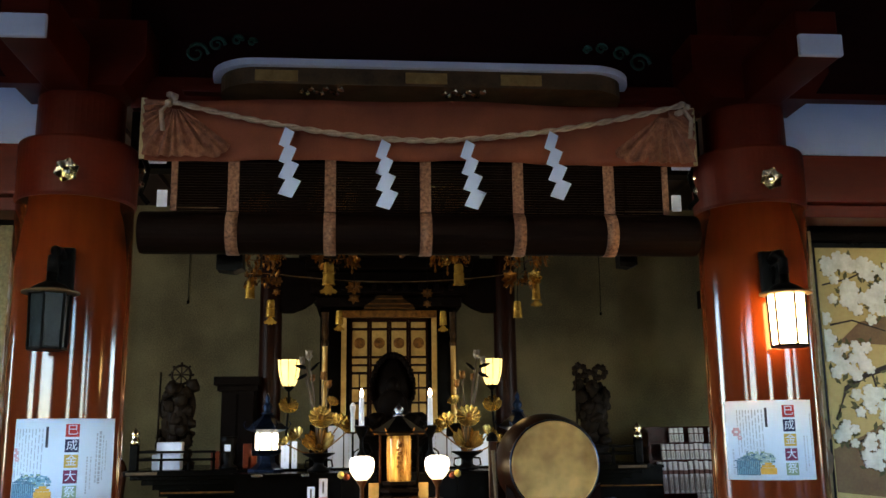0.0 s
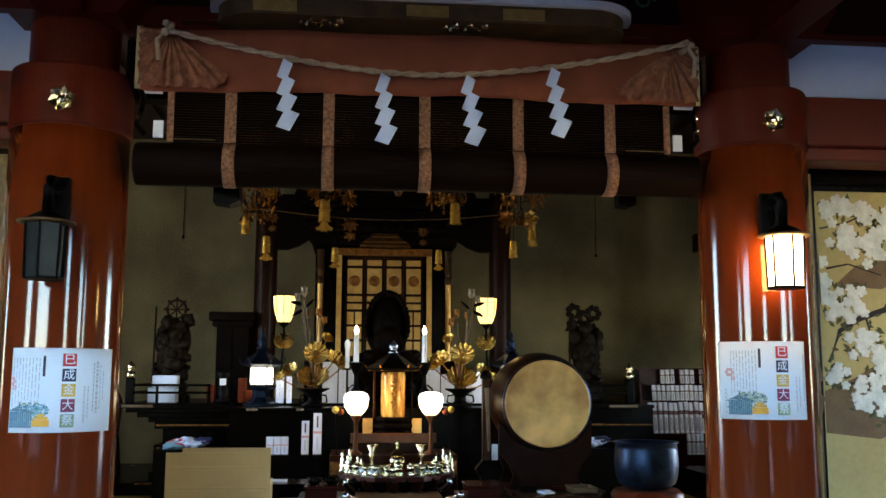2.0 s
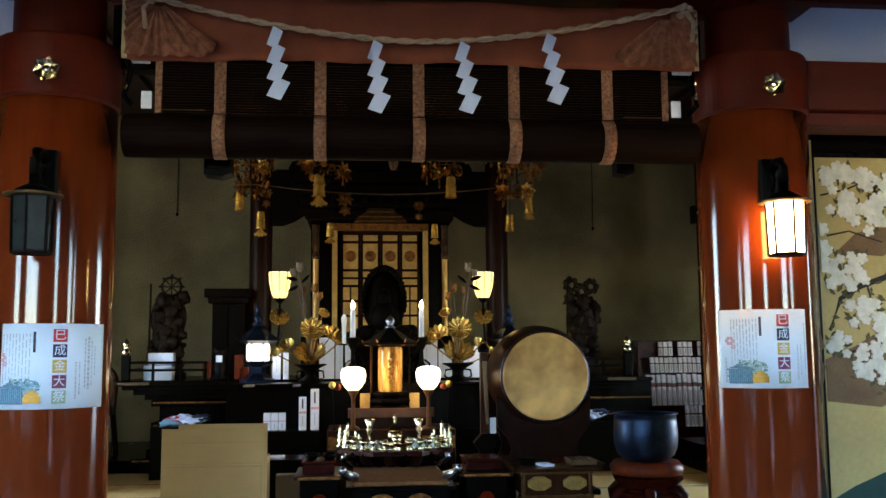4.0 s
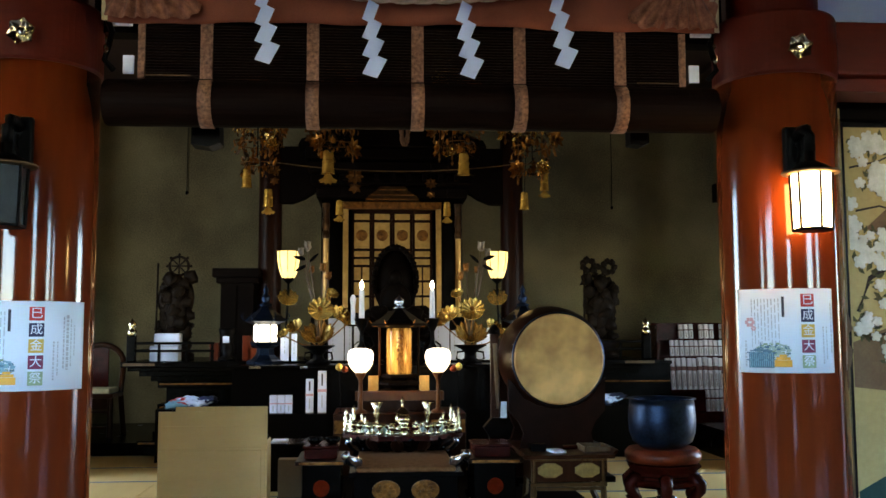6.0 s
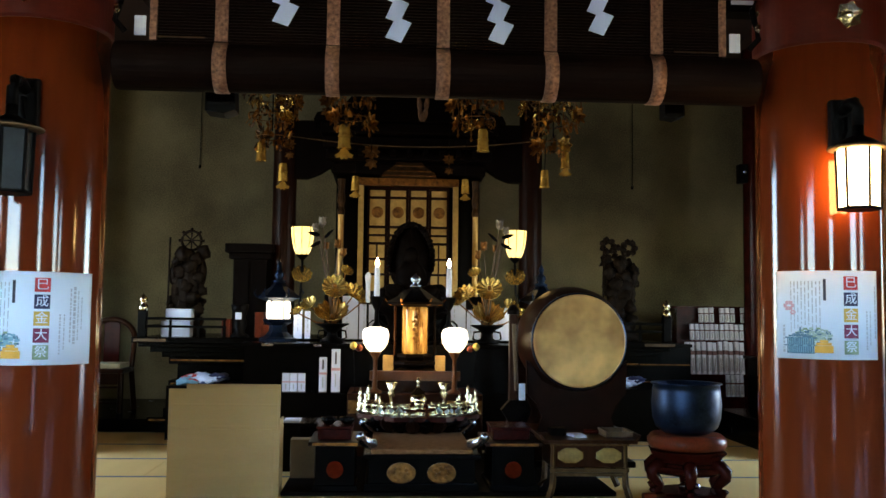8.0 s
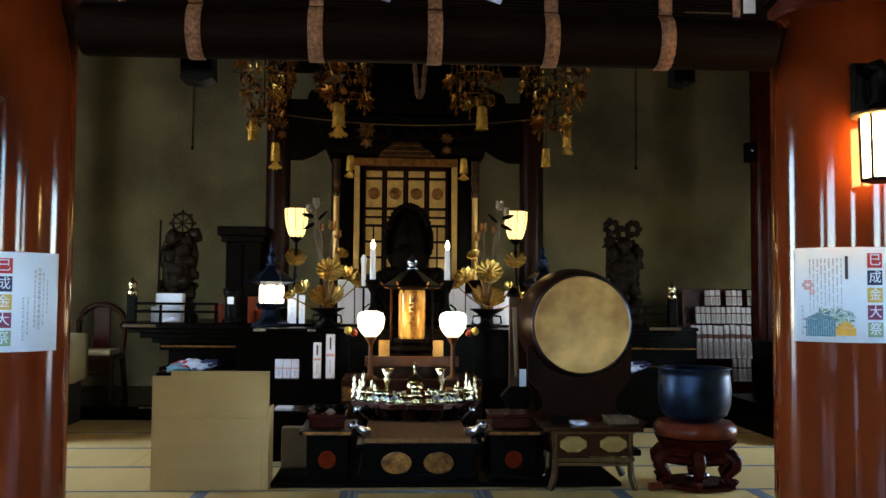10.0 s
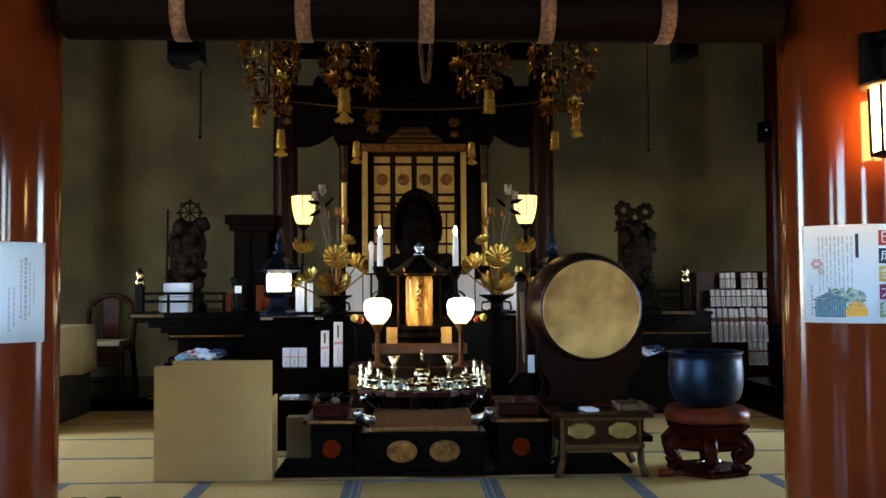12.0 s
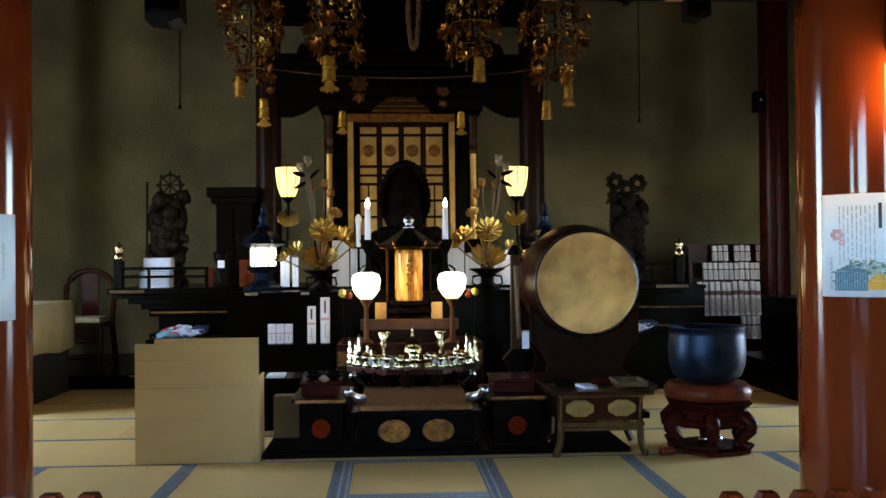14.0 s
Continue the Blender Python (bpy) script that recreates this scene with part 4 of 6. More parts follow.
solid("gong_cushion", lt([(0.22, 0.351), (0.265, 0.36), (0.285, 0.39), (0.285, 0.425), (0.255, 0.46), (0.235, 0.463), (0.1, 0.46)], 48, (2.0, 2.2, 0), wob=lambda a, z: 1 + 0.045 * abs(math.cos(3 * (a - 0.3)))), REDCUSH, "round dull red cushion under the bowl gong", "cushion", smooth=True)
bg = thing("bowl_gong", (2.0, 2.2, 0.462), "large dark bronze bowl gong, blue sky sheen in its colour", "bowl gong")
part("bowl", lt([(0.06, 0.0), (0.17, 0.008), (0.225, 0.05), (0.25, 0.12), (0.258, 0.22), (0.25, 0.32), (0.243, 0.368), (0.262, 0.37), (0.262, 0.378), (0.228, 0.376), (0.23, 0.3), (0.232, 0.12), (0.15, 0.03), (0.02, 0.025)], 48), BOWLM, bg, smooth=True)
st2 = thing("gong_striker", (1.72, 2.02, 0.03), "red wrapped gong striker lying on the tatami", "striker")
part("handle", tube(B(), [(-0.09, 0.0, 0), (0.12, 0.05, 0)], 0.016), BROWN, st2)
part("head", tube(B(), [(-0.10, 0.0, 0), (-0.01, 0.02, 0)], 0.028, 10), REDCUSH, st2)
solid("blue_cloth", blob(B(), (2.0, 2.15, 0.085), (0.09, 0.06, 0.03), 0.3, 2, 5), SILVER, "small folded pale blue cloth under the stand", "cloth", smooth=True)

# ---- big drum ----
dr = thing("taiko_drum", (1.40, 3.2, 0.036), "large barrel drum with pale hide face on a dark stand", "drum")
mz = pose(0, 0, 1.079, -90, 0, 0)
part("barrel", lt([(0.40, 0.0), (0.415, 0.03), (0.46, 0.22), (0.475, 0.42), (0.46, 0.62), (0.415, 0.81), (0.40, 0.84)], 56, m=mz), DRUMWOOD, dr, smooth=True)
part("hide_face", lt([(0.386, -0.012), (0.397, -0.006), (0.405, 0.02)], 56, m=mz), SKIN, dr, "stained pale hide")
part("rear_hide", lt([(0.405, 0.82), (0.397, 0.846), (0.386, 0.852)], 56, m=mz), SKIN, dr)
part("rim_ring", lt([(0.407, 0.012), (0.414, 0.018), (0.417, 0.034), (0.41, 0.036)], 56, m=mz), BOWLM, dr, "dark metal rim, blue sheen in its colour")
for i in range(40):
    a = 2 * math.pi * i / 40
    part("hide_tack", blob(B(), (0.412 * math.cos(a), 0.052, 1.079 + 0.412 * math.sin(a)), (0.011, 0.011, 0.011), 0, 1), SILVER, dr)
for s in (-1, 1):
    part("cradle", prism(B(), [(-0.34, 0.30), (0.34, 0.30), (0.30, 0.42), (0.34, 0.52), (0.43, 0.62), (0.44, 0.91), (0.39, 0.86), (0.30, 0.73), (0.15, 0.66), (0, 0.64), (-0.15, 0.66), (-0.30, 0.73), (-0.39, 0.86), (-0.44, 0.91), (-0.43, 0.62), (-0.34, 0.52), (-0.30, 0.42)], 0.42 + s * 0.28 - 0.03, 0.42 + s * 0.28 + 0.03), DRUMWOOD, dr, "dark wooden cradle")
part("stand_box", bx(-0.44, 0.44, 0.10, 0.76, 0.05, 0.30, 0.01), DRUMWOOD, dr)
part("stand_foot", bx(-0.50, 0.50, 0.04, 0.82, 0.0, 0.05, 0.01), NEARBLACK, dr)
gs = thing("mallet_stand", (0.82, 3.15, 0.036), "slim dark wooden stand with a pale mallet beside the drum", "mallet stand")
part("foot", prism(B(), [(-0.2, 0), (0.2, 0), (0.18, 0.08), (0.06, 0.16), (0.05, 0.42), (0.1, 0.5), (0.03, 0.58), (-0.03, 0.58), (-0.1, 0.5), (-0.05, 0.42), (-0.06, 0.16), (-0.18, 0.08)], -0.05, 0.05), NEARBLACK, gs)
part("post", bx(-0.035, 0.035, -0.03, 0.03, 0.58, 1.3, 0.008), BROWN, gs)
part("post_cap", lt([(0.05, 1.3), (0.055, 1.33), (0.02, 1.38)], 16), NEARBLACK, gs)
part("mallet", tube(B(), [(0.02, -0.05, 0.66), (0.0, -0.05, 1.22)], 0.012, 8, 0.02), PALEWOOD, gs)
part("paper_slip", bx(0.045, 0.10, -0.045, -0.04, 0.58, 0.72), PAPER, gs)

# ---- offering table with brass vessels ----
ot = thing("offering_table", (0.03, 3.45, 0), "round dark offering table with a carved petal rim", "offering table")
part("top", lt([(0.54, 0.44), (0.56, 0.45), (0.56, 0.485), (0.52, 0.49)], 8, a0=math.pi / 8), DARKRED, ot)
part("drum_base", lt([(0.40, 0.0), (0.42, 0.05), (0.34, 0.12), (0.34, 0.30), (0.44, 0.40), (0.50, 0.44)], 8, a0=math.pi / 8), BLACK, ot)
for i in range(26):
    a = 2 * math.pi * i / 26
    c, s_ = math.cos(a), math.sin(a)
    bm = B()
    petal(bm, (0.44 * c, 0.44 * s_, 0.345), (c * 0.7, s_ * 0.7, 0.6), (-s_, c, 0), 0.15, 0.12, 0.3, 0.01)
    part("carved_petal", bm, BLACK if i % 2 == 0 else DRUMWOOD, ot)
CUP = [(0.022, 0.0), (0.028, 0.006), (0.010, 0.02), (0.010, 0.035), (0.026, 0.045), (0.032, 0.075), (0.028, 0.075), (0.018, 0.05)]
VASE = [(0.035, 0.0), (0.04, 0.012), (0.014, 0.05), (0.02, 0.11), (0.034, 0.15), (0.022, 0.175), (0.055, 0.235), (0.05, 0.238), (0.014, 0.19)]
TREE = [(0.03, 0.0), (0.035, 0.01), (0.012, 0.03), (0.028, 0.06), (0.012, 0.08), (0.024, 0.11), (0.010, 0.13), (0.016, 0.16), (0.003, 0.20)]
rnd = random.Random(5)


def vessel(name, prof, x, y, label, cat, k=1.0):
    return solid(name, lt([(r * k, z * k) for r, z in prof], 16, (x, y, 0.491)), BRASS, label, cat, name + "s on the table", smooth=True)


for i in range(15):
    a = math.pi * (1.0 + i / 14)
    vessel("brass_cup", CUP, 0.03 + 0.47 * math.cos(a), 3.45 + 0.42 * math.sin(a), "small polished brass offering cup on the round table", "cup", rnd.uniform(0.95, 1.15))
for i in range(9):
    a = math.pi * (1.1 + 0.8 * i / 8)
    vessel("brass_cup", CUP, 0.03 + 0.43 * math.cos(a), 3.45 + 0.36 * math.sin(a), "small polished brass offering cup on the round table", "cup", rnd.uniform(1.0, 1.5))
for i in range(11):
    a = math.pi * (1.04 + 0.92 * i / 10)
    vessel("brass_cup", CUP, 0.03 + 0.37 * math.cos(a), 3.45 + 0.30 * math.sin(a), "small polished brass offering cup on the round table", "cup", 1.1)
for x, y in ((-0.2, 3.42), (0.25, 3.42)):
    vessel("brass_vase", VASE, x, y, "polished brass flared vase on the round table", "vase", 1.02)
for x, y, k in ((-0.47, 3.42, 1.0), (-0.40, 3.5, 1.1), (0.47, 3.5, 1.1), (0.53, 3.42, 1.0), (-0.42, 3.3, 0.9), (0.48, 3.3, 0.9), (-0.33, 3.4, 0.8), (0.39, 3.4, 0.8), (-0.30, 3.28, 0.7), (0.36, 3.28, 0.7)):
    vessel("brass_tree", TREE, x, y, "tiered polished brass ornament on the round table", "ornament", k)
for x, y in ((-0.27, 3.2), (-0.19, 3.17), (-0.11, 3.16), (0.17, 3.16), (0.25, 3.17), (0.33, 3.2)):
    solid("rice_bowl", lt([(0.025, 0.0), (0.03, 0.01), (0.04, 0.035), (0.036, 0.05), (0.015, 0.06)], 16, (x, y, 0.491)), PAPER, "small white porcelain rice bowl on the round table", "bowl", "rice bowls", smooth=True)
bp = thing("brass_pagoda", (0.03, 3.4, 0.491), "small bright brass pagoda reliquary on the round table", "pagoda")
part("base", lt([(0.07, 0), (0.075, 0.02), (0.05, 0.04), (0.07, 0.05), (0.075, 0.11), (0.055, 0.14), (0.02, 0.15)], 20), BRASS, bp, smooth=True)
part("roof", lt([(0.09, 0.15), (0.07, 0.165), (0.02, 0.20)], 4, a0=math.pi / 4), BRASS, bp)
part("spire", lt([(0.012, 0.2), (0.018, 0.22), (0.010, 0.235), (0.020, 0.25), (0.014, 0.27), (0.002, 0.295)], 12), BRASS, bp, smooth=True)

# ---- stepped wooden stand, reliquary and globe lamps ----
ws = thing("stepped_stand", (0.02, 4.2, 0), "stepped brown wooden stand behind the offerings", "stand")
part("lower_step", bx(-0.62, 0.62, -0.35, 0.4, 0, 0.60, 0.01), BROWN, ws)
part("upper_step", bx(-0.40, 0.40, -0.18, 0.4, 0.601, 0.76, 0.01), BROWN, ws)
part("front_bar", bx(-0.42, 0.42, -0.25, -0.185, 0.761 - 0.05, 0.80, 0.006), STEMWOOD, ws, "orange-brown wooden bar")
for s in (-1, 1):
    part("gold_screen", bx(s * 0.25 - 0.05, s * 0.25 + 0.05, 0.10, 0.12, 0.761, 0.93, 0.004), GOLDLEAF, ws, "tarnished gilt board")
    part("gold_band", bx(s * 0.45 - 0.16, s * 0.45 + 0.16, -0.358, -0.351, 0.42, 0.54, 0.002), OLDGOLD, ws)
rl = thing("amber_reliquary", (0.02, 4.2, 0.761), "glowing amber glass reliquary under a dark eaved roof", "reliquary")
part("foot", lt([(0.21, 0.0), (0.21, 0.03), (0.14, 0.06), (0.20, 0.09), (0.20, 0.115), (0.13, 0.13), (0.17, 0.16), (0.17, 0.19)], 6), NEARBLACK, rl)
part("amber_cylinder", lt([(0.118, 0.191), (0.124, 0.22), (0.124, 0.6), (0.118, 0.635)], 32), AMBER, rl, "lit amber glass", smooth=True)
bm = B()
for i in range(7):
    blob(bm, (0.01 * (-1) ** i, -0.122, 0.30 + i * 0.04), (0.022 if i % 2 else 0.03, 0.008, 0.018), 0.4, 1, i)
part("gilt_crest", bm, OLDGOLD, rl)
for i in range(6):
    a = i * math.pi / 3
    if i in (0, 1, 2, 3):
        part("corner_post", tube(B(), [(0.19 * math.cos(a), 0.19 * math.sin(a), 0.17), (0.19 * math.cos(a), 0.19 * math.sin(a), 0.65)], 0.012), BROWN if i % 2 else NEARBLACK, rl)
    part("eave_scroll", tube(B(), [(0.16 * math.cos(a), 0.16 * math.sin(a), 0.66), (0.25 * math.cos(a), 0.25 * math.sin(a), 0.66), (0.29 * math.cos(a), 0.29 * math.sin(a), 0.71)], 0.016, 6, 0.006), OLDGOLD, rl)
part("eave", lt([(0.16, 0.64), (0.27, 0.66), (0.275, 0.68), (0.2, 0.72), (0.10, 0.79), (0.05, 0.82)], 6), NEARBLACK, rl)
part("jewel", lt([(0.05, 0.82), (0.055, 0.84), (0.025, 0.855), (0.045, 0.88), (0.05, 0.905), (0.02, 0.935), (0.003, 0.96)], 14), SILVER, rl, smooth=True)


def globe_lamp(x):
    p = thing("globe_lamp", (x, 3.9, 0.601), "lit white lotus-bud glass lamp on a wooden stem", "lamp", "lotus globe lamps")
    part("stem", lt([(0.06, 0.0), (0.065, 0.02), (0.022, 0.04), (0.018, 0.30), (0.03, 0.33), (0.05, 0.36), (0.055, 0.385)], 16), STEMWOOD, p, smooth=True)
    glass = part("shade", lt([(0.05, 0.375), (0.09, 0.42), (0.122, 0.49), (0.128, 0.54), (0.112, 0.585), (0.06, 0.605)], 48, wob=lambda a, z: 1 - 0.035 * abs(math.cos(4 * a))), GLOWWHITE, p, "glowing opal glass", smooth=True)
    glass.visible_shadow = False
    part("calyx", lt([(0.045, 0.37), (0.085, 0.41), (0.112, 0.455), (0.119, 0.472)], 32), GLOWCUP, p, "warm glass cup").visible_shadow = False
    bulb(x, 3.9, 1.09, 0.36, (1.0, 0.66, 0.30))
    return p


globe_lamp(-0.35)
globe_lamp(0.38)
for x, s in ((-0.53, -1), (0.56, 1)):
    p = thing("wire_flower", (x, 3.9, 0.601), "small yellow and red flower on a thin wire stem", "flower", "wire flowers")
    part("wire", tube(B(), [(0, 0, 0), (s * 0.01, 0, 0.2), (s * 0.02, 0, 0.42)], 0.004, 5), IRON, p)
    part("foot", lt([(0.03, 0), (0.03, 0.01), (0.006, 0.015)], 12), IRON, p)
    part("yellow_flower", blob(B(), (s * 0.02, 0, 0.43), (0.035, 0.03, 0.035), 0.3, 2, 2), PRINTS["gold"], p)
    part("red_flower", blob(B(), (-s * 0.03, 0.01, 0.41), (0.035, 0.03, 0.035), 0.3, 2, 4), REDCUSH, p)

# ---- black altar tables ----
fa = thing("front_altar_table", (0, 4.7, 0), "long black lacquered altar table with a lower shelf", "altar table")
part("top", bx(-1.75, 1.75, 0.05, 0.75, 0.985, 1.02, 0.008), BLACK, fa)
part("body", bx(-1.68, 1.68, 0.12, 0.72, 0.0, 0.984, 0.006), BLACK, fa)
part("lower_shelf", bx(-1.6, -0.62, -0.2, 0.118, 0.0, 0.55, 0.008), BLACK, fa)
part("lower_shelf", bx(0.66, 1.0, -0.2, 0.118, 0.0, 0.55, 0.008), BLACK, fa)
for x0, x1 in ((-1.5, -1.38), (-0.98, -0.9)):
    part("edge_fitting", bx(x0, x1, 0.044, 0.049, 0.99, 1.015, 0.001), SILVER, fa)

al = thing("altar", (0, 5.45, 0), "tiered black lacquered altar with flared mouldings and gilt edges", "altar")
for w0, d0, z0, z1 in ((2.78, 0.30, 0.0, 0.10), (2.84, 0.24, 0.10, 0.17), (2.70, 0.38, 0.17, 0.26), (2.60, 0.46, 0.26, 0.50), (2.66, 0.40, 0.50, 0.56), (2.58, 0.48, 0.56, 0.74), (2.66, 0.40, 0.74, 0.82), (2.72, 0.32, 0.82, 0.88), (2.82, 0.2, 0.88, 0.94), (2.92, 0.08, 0.94, 0.985), (2.98, 0.02, 0.985, 1.045)):
    part("tier", bx(-w0, w0, d0, 2.2, z0 + 0.0005, z1, 0.008), BLACK, al)
for w, y, z in ((2.63, 0.395, 0.515), (2.64, 0.395, 0.775), (2.82, 0.235, 0.135)):
    part("gilt_edge", bx(-w, w, y - 0.004, y + 0.004, z, z + 0.018, 0.001), OLDGOLD, al, "thin gilt edge")
for s in (-1, 1):
    part("worn_edge", bx(s * 2.78 - 0.17, s * 2.78 + 0.17, 0.012, 0.019, 1.0, 1.03, 0.001), PALEWOOD, al)


def rail(s):
    p = thing("altar_rail", (s * 2.9, 5.62, 1.046), "black altar railing with a brass jewel finial", "railing", "altar railings")
    part("post", bx(-0.045, 0.045, -0.045, 0.045, 0, 0.28, 0.006), BLACK, p)
    part("finial", lt([(0.05, 0.28), (0.055, 0.31), (0.05, 0.345), (0.03, 0.36), (0.045, 0.385), (0.048, 0.42), (0.02, 0.45), (0.003, 0.475)], 18), BRASS, p, "polished brass jewel finial", smooth=True)
    for z in (0.10, 0.185):
        x0, x1 = sorted((-s * 0.046, -s * 0.9))
        part("rail_bar", bx(x0, x1, -0.018, 0.018, z, z + 0.028, 0.004), BLACK, p)
        part("rail_bar", bx(-0.018, 0.018, 0.046, 1.2, z, z + 0.028, 0.004), BLACK, p)
    for k in (0.3, 0.6, 0.88):
        part("baluster", bx(-s * k - 0.015, -s * k + 0.015, -0.014, 0.014, 0, 0.10), BLACK, p)
        part("baluster", bx(-s * k - 0.013, -s * k + 0.013, -0.012, 0.012, 0.129, 0.184), BLACK, p)
    return p


rail(-1)
rail(1)
fp = thing("folded_white_cloth", (-2.56, 5.8, 1.046), "stack of folded white papers behind the black railing", "paper stack")
part("lower_fold", bx(-0.17, 0.15, -0.08, 0.1, 0, 0.17, 0.015), PAPER, fp)
part("upper_fold", bx(-0.13, 0.16, -0.06, 0.1, 0.172, 0.31, 0.02), PAPER, fp)

# papers and slips standing on the lower shelf
for x0, x1, z1, n in ((-1.27, -1.04, 0.18, 3), (-0.91, -0.83, 0.34, 1), (-0.79, -0.70, 0.42, 1)):
    p = thing("wrapped_paper_slip", ((x0 + x1) / 2, 4.6, 0.551), "white wrapped prayer papers with a red band on the black shelf", "paper slip", "wrapped papers")
    w = (x1 - x0) / 2
    for i in range(n):
        a, b = -w + 2 * w * i / n, -w + 2 * w * (i + 1) / n
        part("wrapper", bx(a + 0.002, b - 0.002, -0.015, 0.015, 0, z1, 0.008), PAPER, p)
        part("writing", bx((a + b) / 2 - 0.006, (a + b) / 2 + 0.006, -0.0165, -0.0155, z1 * 0.12, z1 * 0.42), GREYINK, p)
        if n == 1:
            part("writing", bx((a + b) / 2 - 0.008, (a + b) / 2 + 0.008, -0.0165, -0.0155, z1 * 0.65, z1 * 0.93), INK, p)
    part("red_band", bx(-w - 0.001, w + 0.001, -0.0175, 0.016, z1 * 0.5, z1 * 0.56), PRINTS["pink"], p)

# white boards behind the flowers
rnd = random.Random(9)
for x0, x1, h in ((-1.27, -1.17, 0.32), (-1.15, -1.08, 0.30), (-0.74, -0.56, 0.47), (-0.555, -0.37, 0.47), (0.44, 0.63, 0.47), (0.635, 0.80, 0.33), (0.93, 1.12, 0.36)):
    p = thing("prayer_board", ((x0 + x1) / 2, 5.6, 1.046), "tall white prayer paper with faint blue writing on the altar", "prayer paper", "prayer papers")
    w = (x1 - x0) / 2 - 0.004
    part("sheet", bx(-w, w, -0.006, 0.006, 0, h, 0.002), PAPER, p)
    for k in range(1):
        u = (-0.035 + 0.07 * k) if w > 0.06 else 0
        z = h * 0.85
        while z > h * 0.2:
            q = rnd.uniform(0.02, 0.05)
            part("writing", bx(u - 0.004, u + 0.004, -0.0075, -0.0063, z - q, z), GREYINK, p)
            z -= q + 0.02


# ---- lanterns, lamps, flowers and candles on the altar ----
def altar_lantern(x):
    p = thing("altar_lantern", (x, 5.3, 1.021), "black lacquered altar lantern glowing white under a curled roof", "lantern", "altar lanterns")
    part("foot", lt([(0.20, 0.0), (0.20, 0.03), (0.15, 0.05), (0.10, 0.10), (0.09, 0.17), (0.15, 0.20), (0.17, 0.235)], 6), BOWLM, p)
    bulb(x, 5.3, 1.36, 0.24, (1.0, 0.90, 0.75))
    drum = part("paper_drum", lt([(0.118, 0.238), (0.128, 0.26), (0.128, 0.40), (0.118, 0.425)], 16), GLOWWHITE, p, "glowing white paper", smooth=False)
    drum.visible_shadow = False
    for i in range(6):
        a = i * math.pi / 3
        part("bar", tube(B(), [(0.133 * math.cos(a), 0.133 * math.sin(a), 0.236), (0.133 * math.cos(a), 0.133 * math.sin(a), 0.45)], 0.006, 6), IRON, p)
        part("roof_curl", tube(B(), [(0.16 * math.cos(a), 0.16 * math.sin(a), 0.50), (0.235 * math.cos(a), 0.235 * math.sin(a), 0.47), (0.26 * math.cos(a), 0.26 * math.sin(a), 0.52), (0.24 * math.cos(a), 0.24 * math.sin(a), 0.55)], 0.014, 6, 0.006), BOWLM, p)
    part("roof", lt([(0.12, 0.42), (0.20, 0.45), (0.225, 0.46), (0.17, 0.52), (0.09, 0.58), (0.06, 0.62)], 6), BOWLM, p)
    part("spire", lt([(0.06, 0.62), (0.075, 0.64), (0.03, 0.66), (0.055, 0.70), (0.05, 0.73), (0.02, 0.76), (0.03, 0.80), (0.002, 0.87)], 14), BOWLM, p, smooth=True)
    return p


altar_lantern(-1.40)
altar_lantern(1.42)


def tulip_lamp(s):
    p = thing("tulip_lamp", (s * 1.215, 5.9, 1.046), "lit yellow lotus glass lamp above a gilt lotus leaf", "lamp", "lotus lamps")
    part("foot", lt([(0.12, 0.0), (0.12, 0.02), (0.03, 0.05)], 20), IRON, p)
    part("stem", tube(B(), [(0, 0, 0.04), (s * 0.02, 0, 0.4), (0, 0, 0.72), (0, 0, 0.93)], 0.014), IRON, p, smooth=True)
    bm = B()
    fan(bm, (0, -0.03, 0.70), 0.115, (-s * 0.2, -1, 0.75), 0.25, 11)
    part("gilt_leaf", bm, LEAFGOLD, p, smooth=True)
    part("holder", lt([(0.02, 0.88), (0.06, 0.92), (0.075, 0.94)], 16), IRON, p)
    glass = part("shade", lt([(0.065, 0.935), (0.09, 0.98), (0.114, 1.06), (0.128, 1.15), (0.133, 1.25), (0.126, 1.25), (0.118, 1.16)], 48, wob=lambda a, z: 1 - 0.03 * abs(math.sin(4 * a))), GLOWYEL, p, "glowing yellow glass", smooth=True)
    glass.visible_shadow = False
    bulb(s * 1.215, 5.9, 2.18, 0.14, (1.0, 0.60, 0.24))
    for i in range(8):
        a = i * math.pi / 4
        part("rib", tube(B(), [(0.067 * math.cos(a), 0.067 * math.sin(a), 0.94), (0.1155 * math.cos(a), 0.1155 * math.sin(a), 1.06), (0.129 * math.cos(a), 0.129 * math.sin(a), 1.15), (0.134 * math.cos(a), 0.134 * math.sin(a), 1.25)], 0.0045, 5), IRON, p)
    return p


tulip_lamp(-1)
tulip_lamp(1)


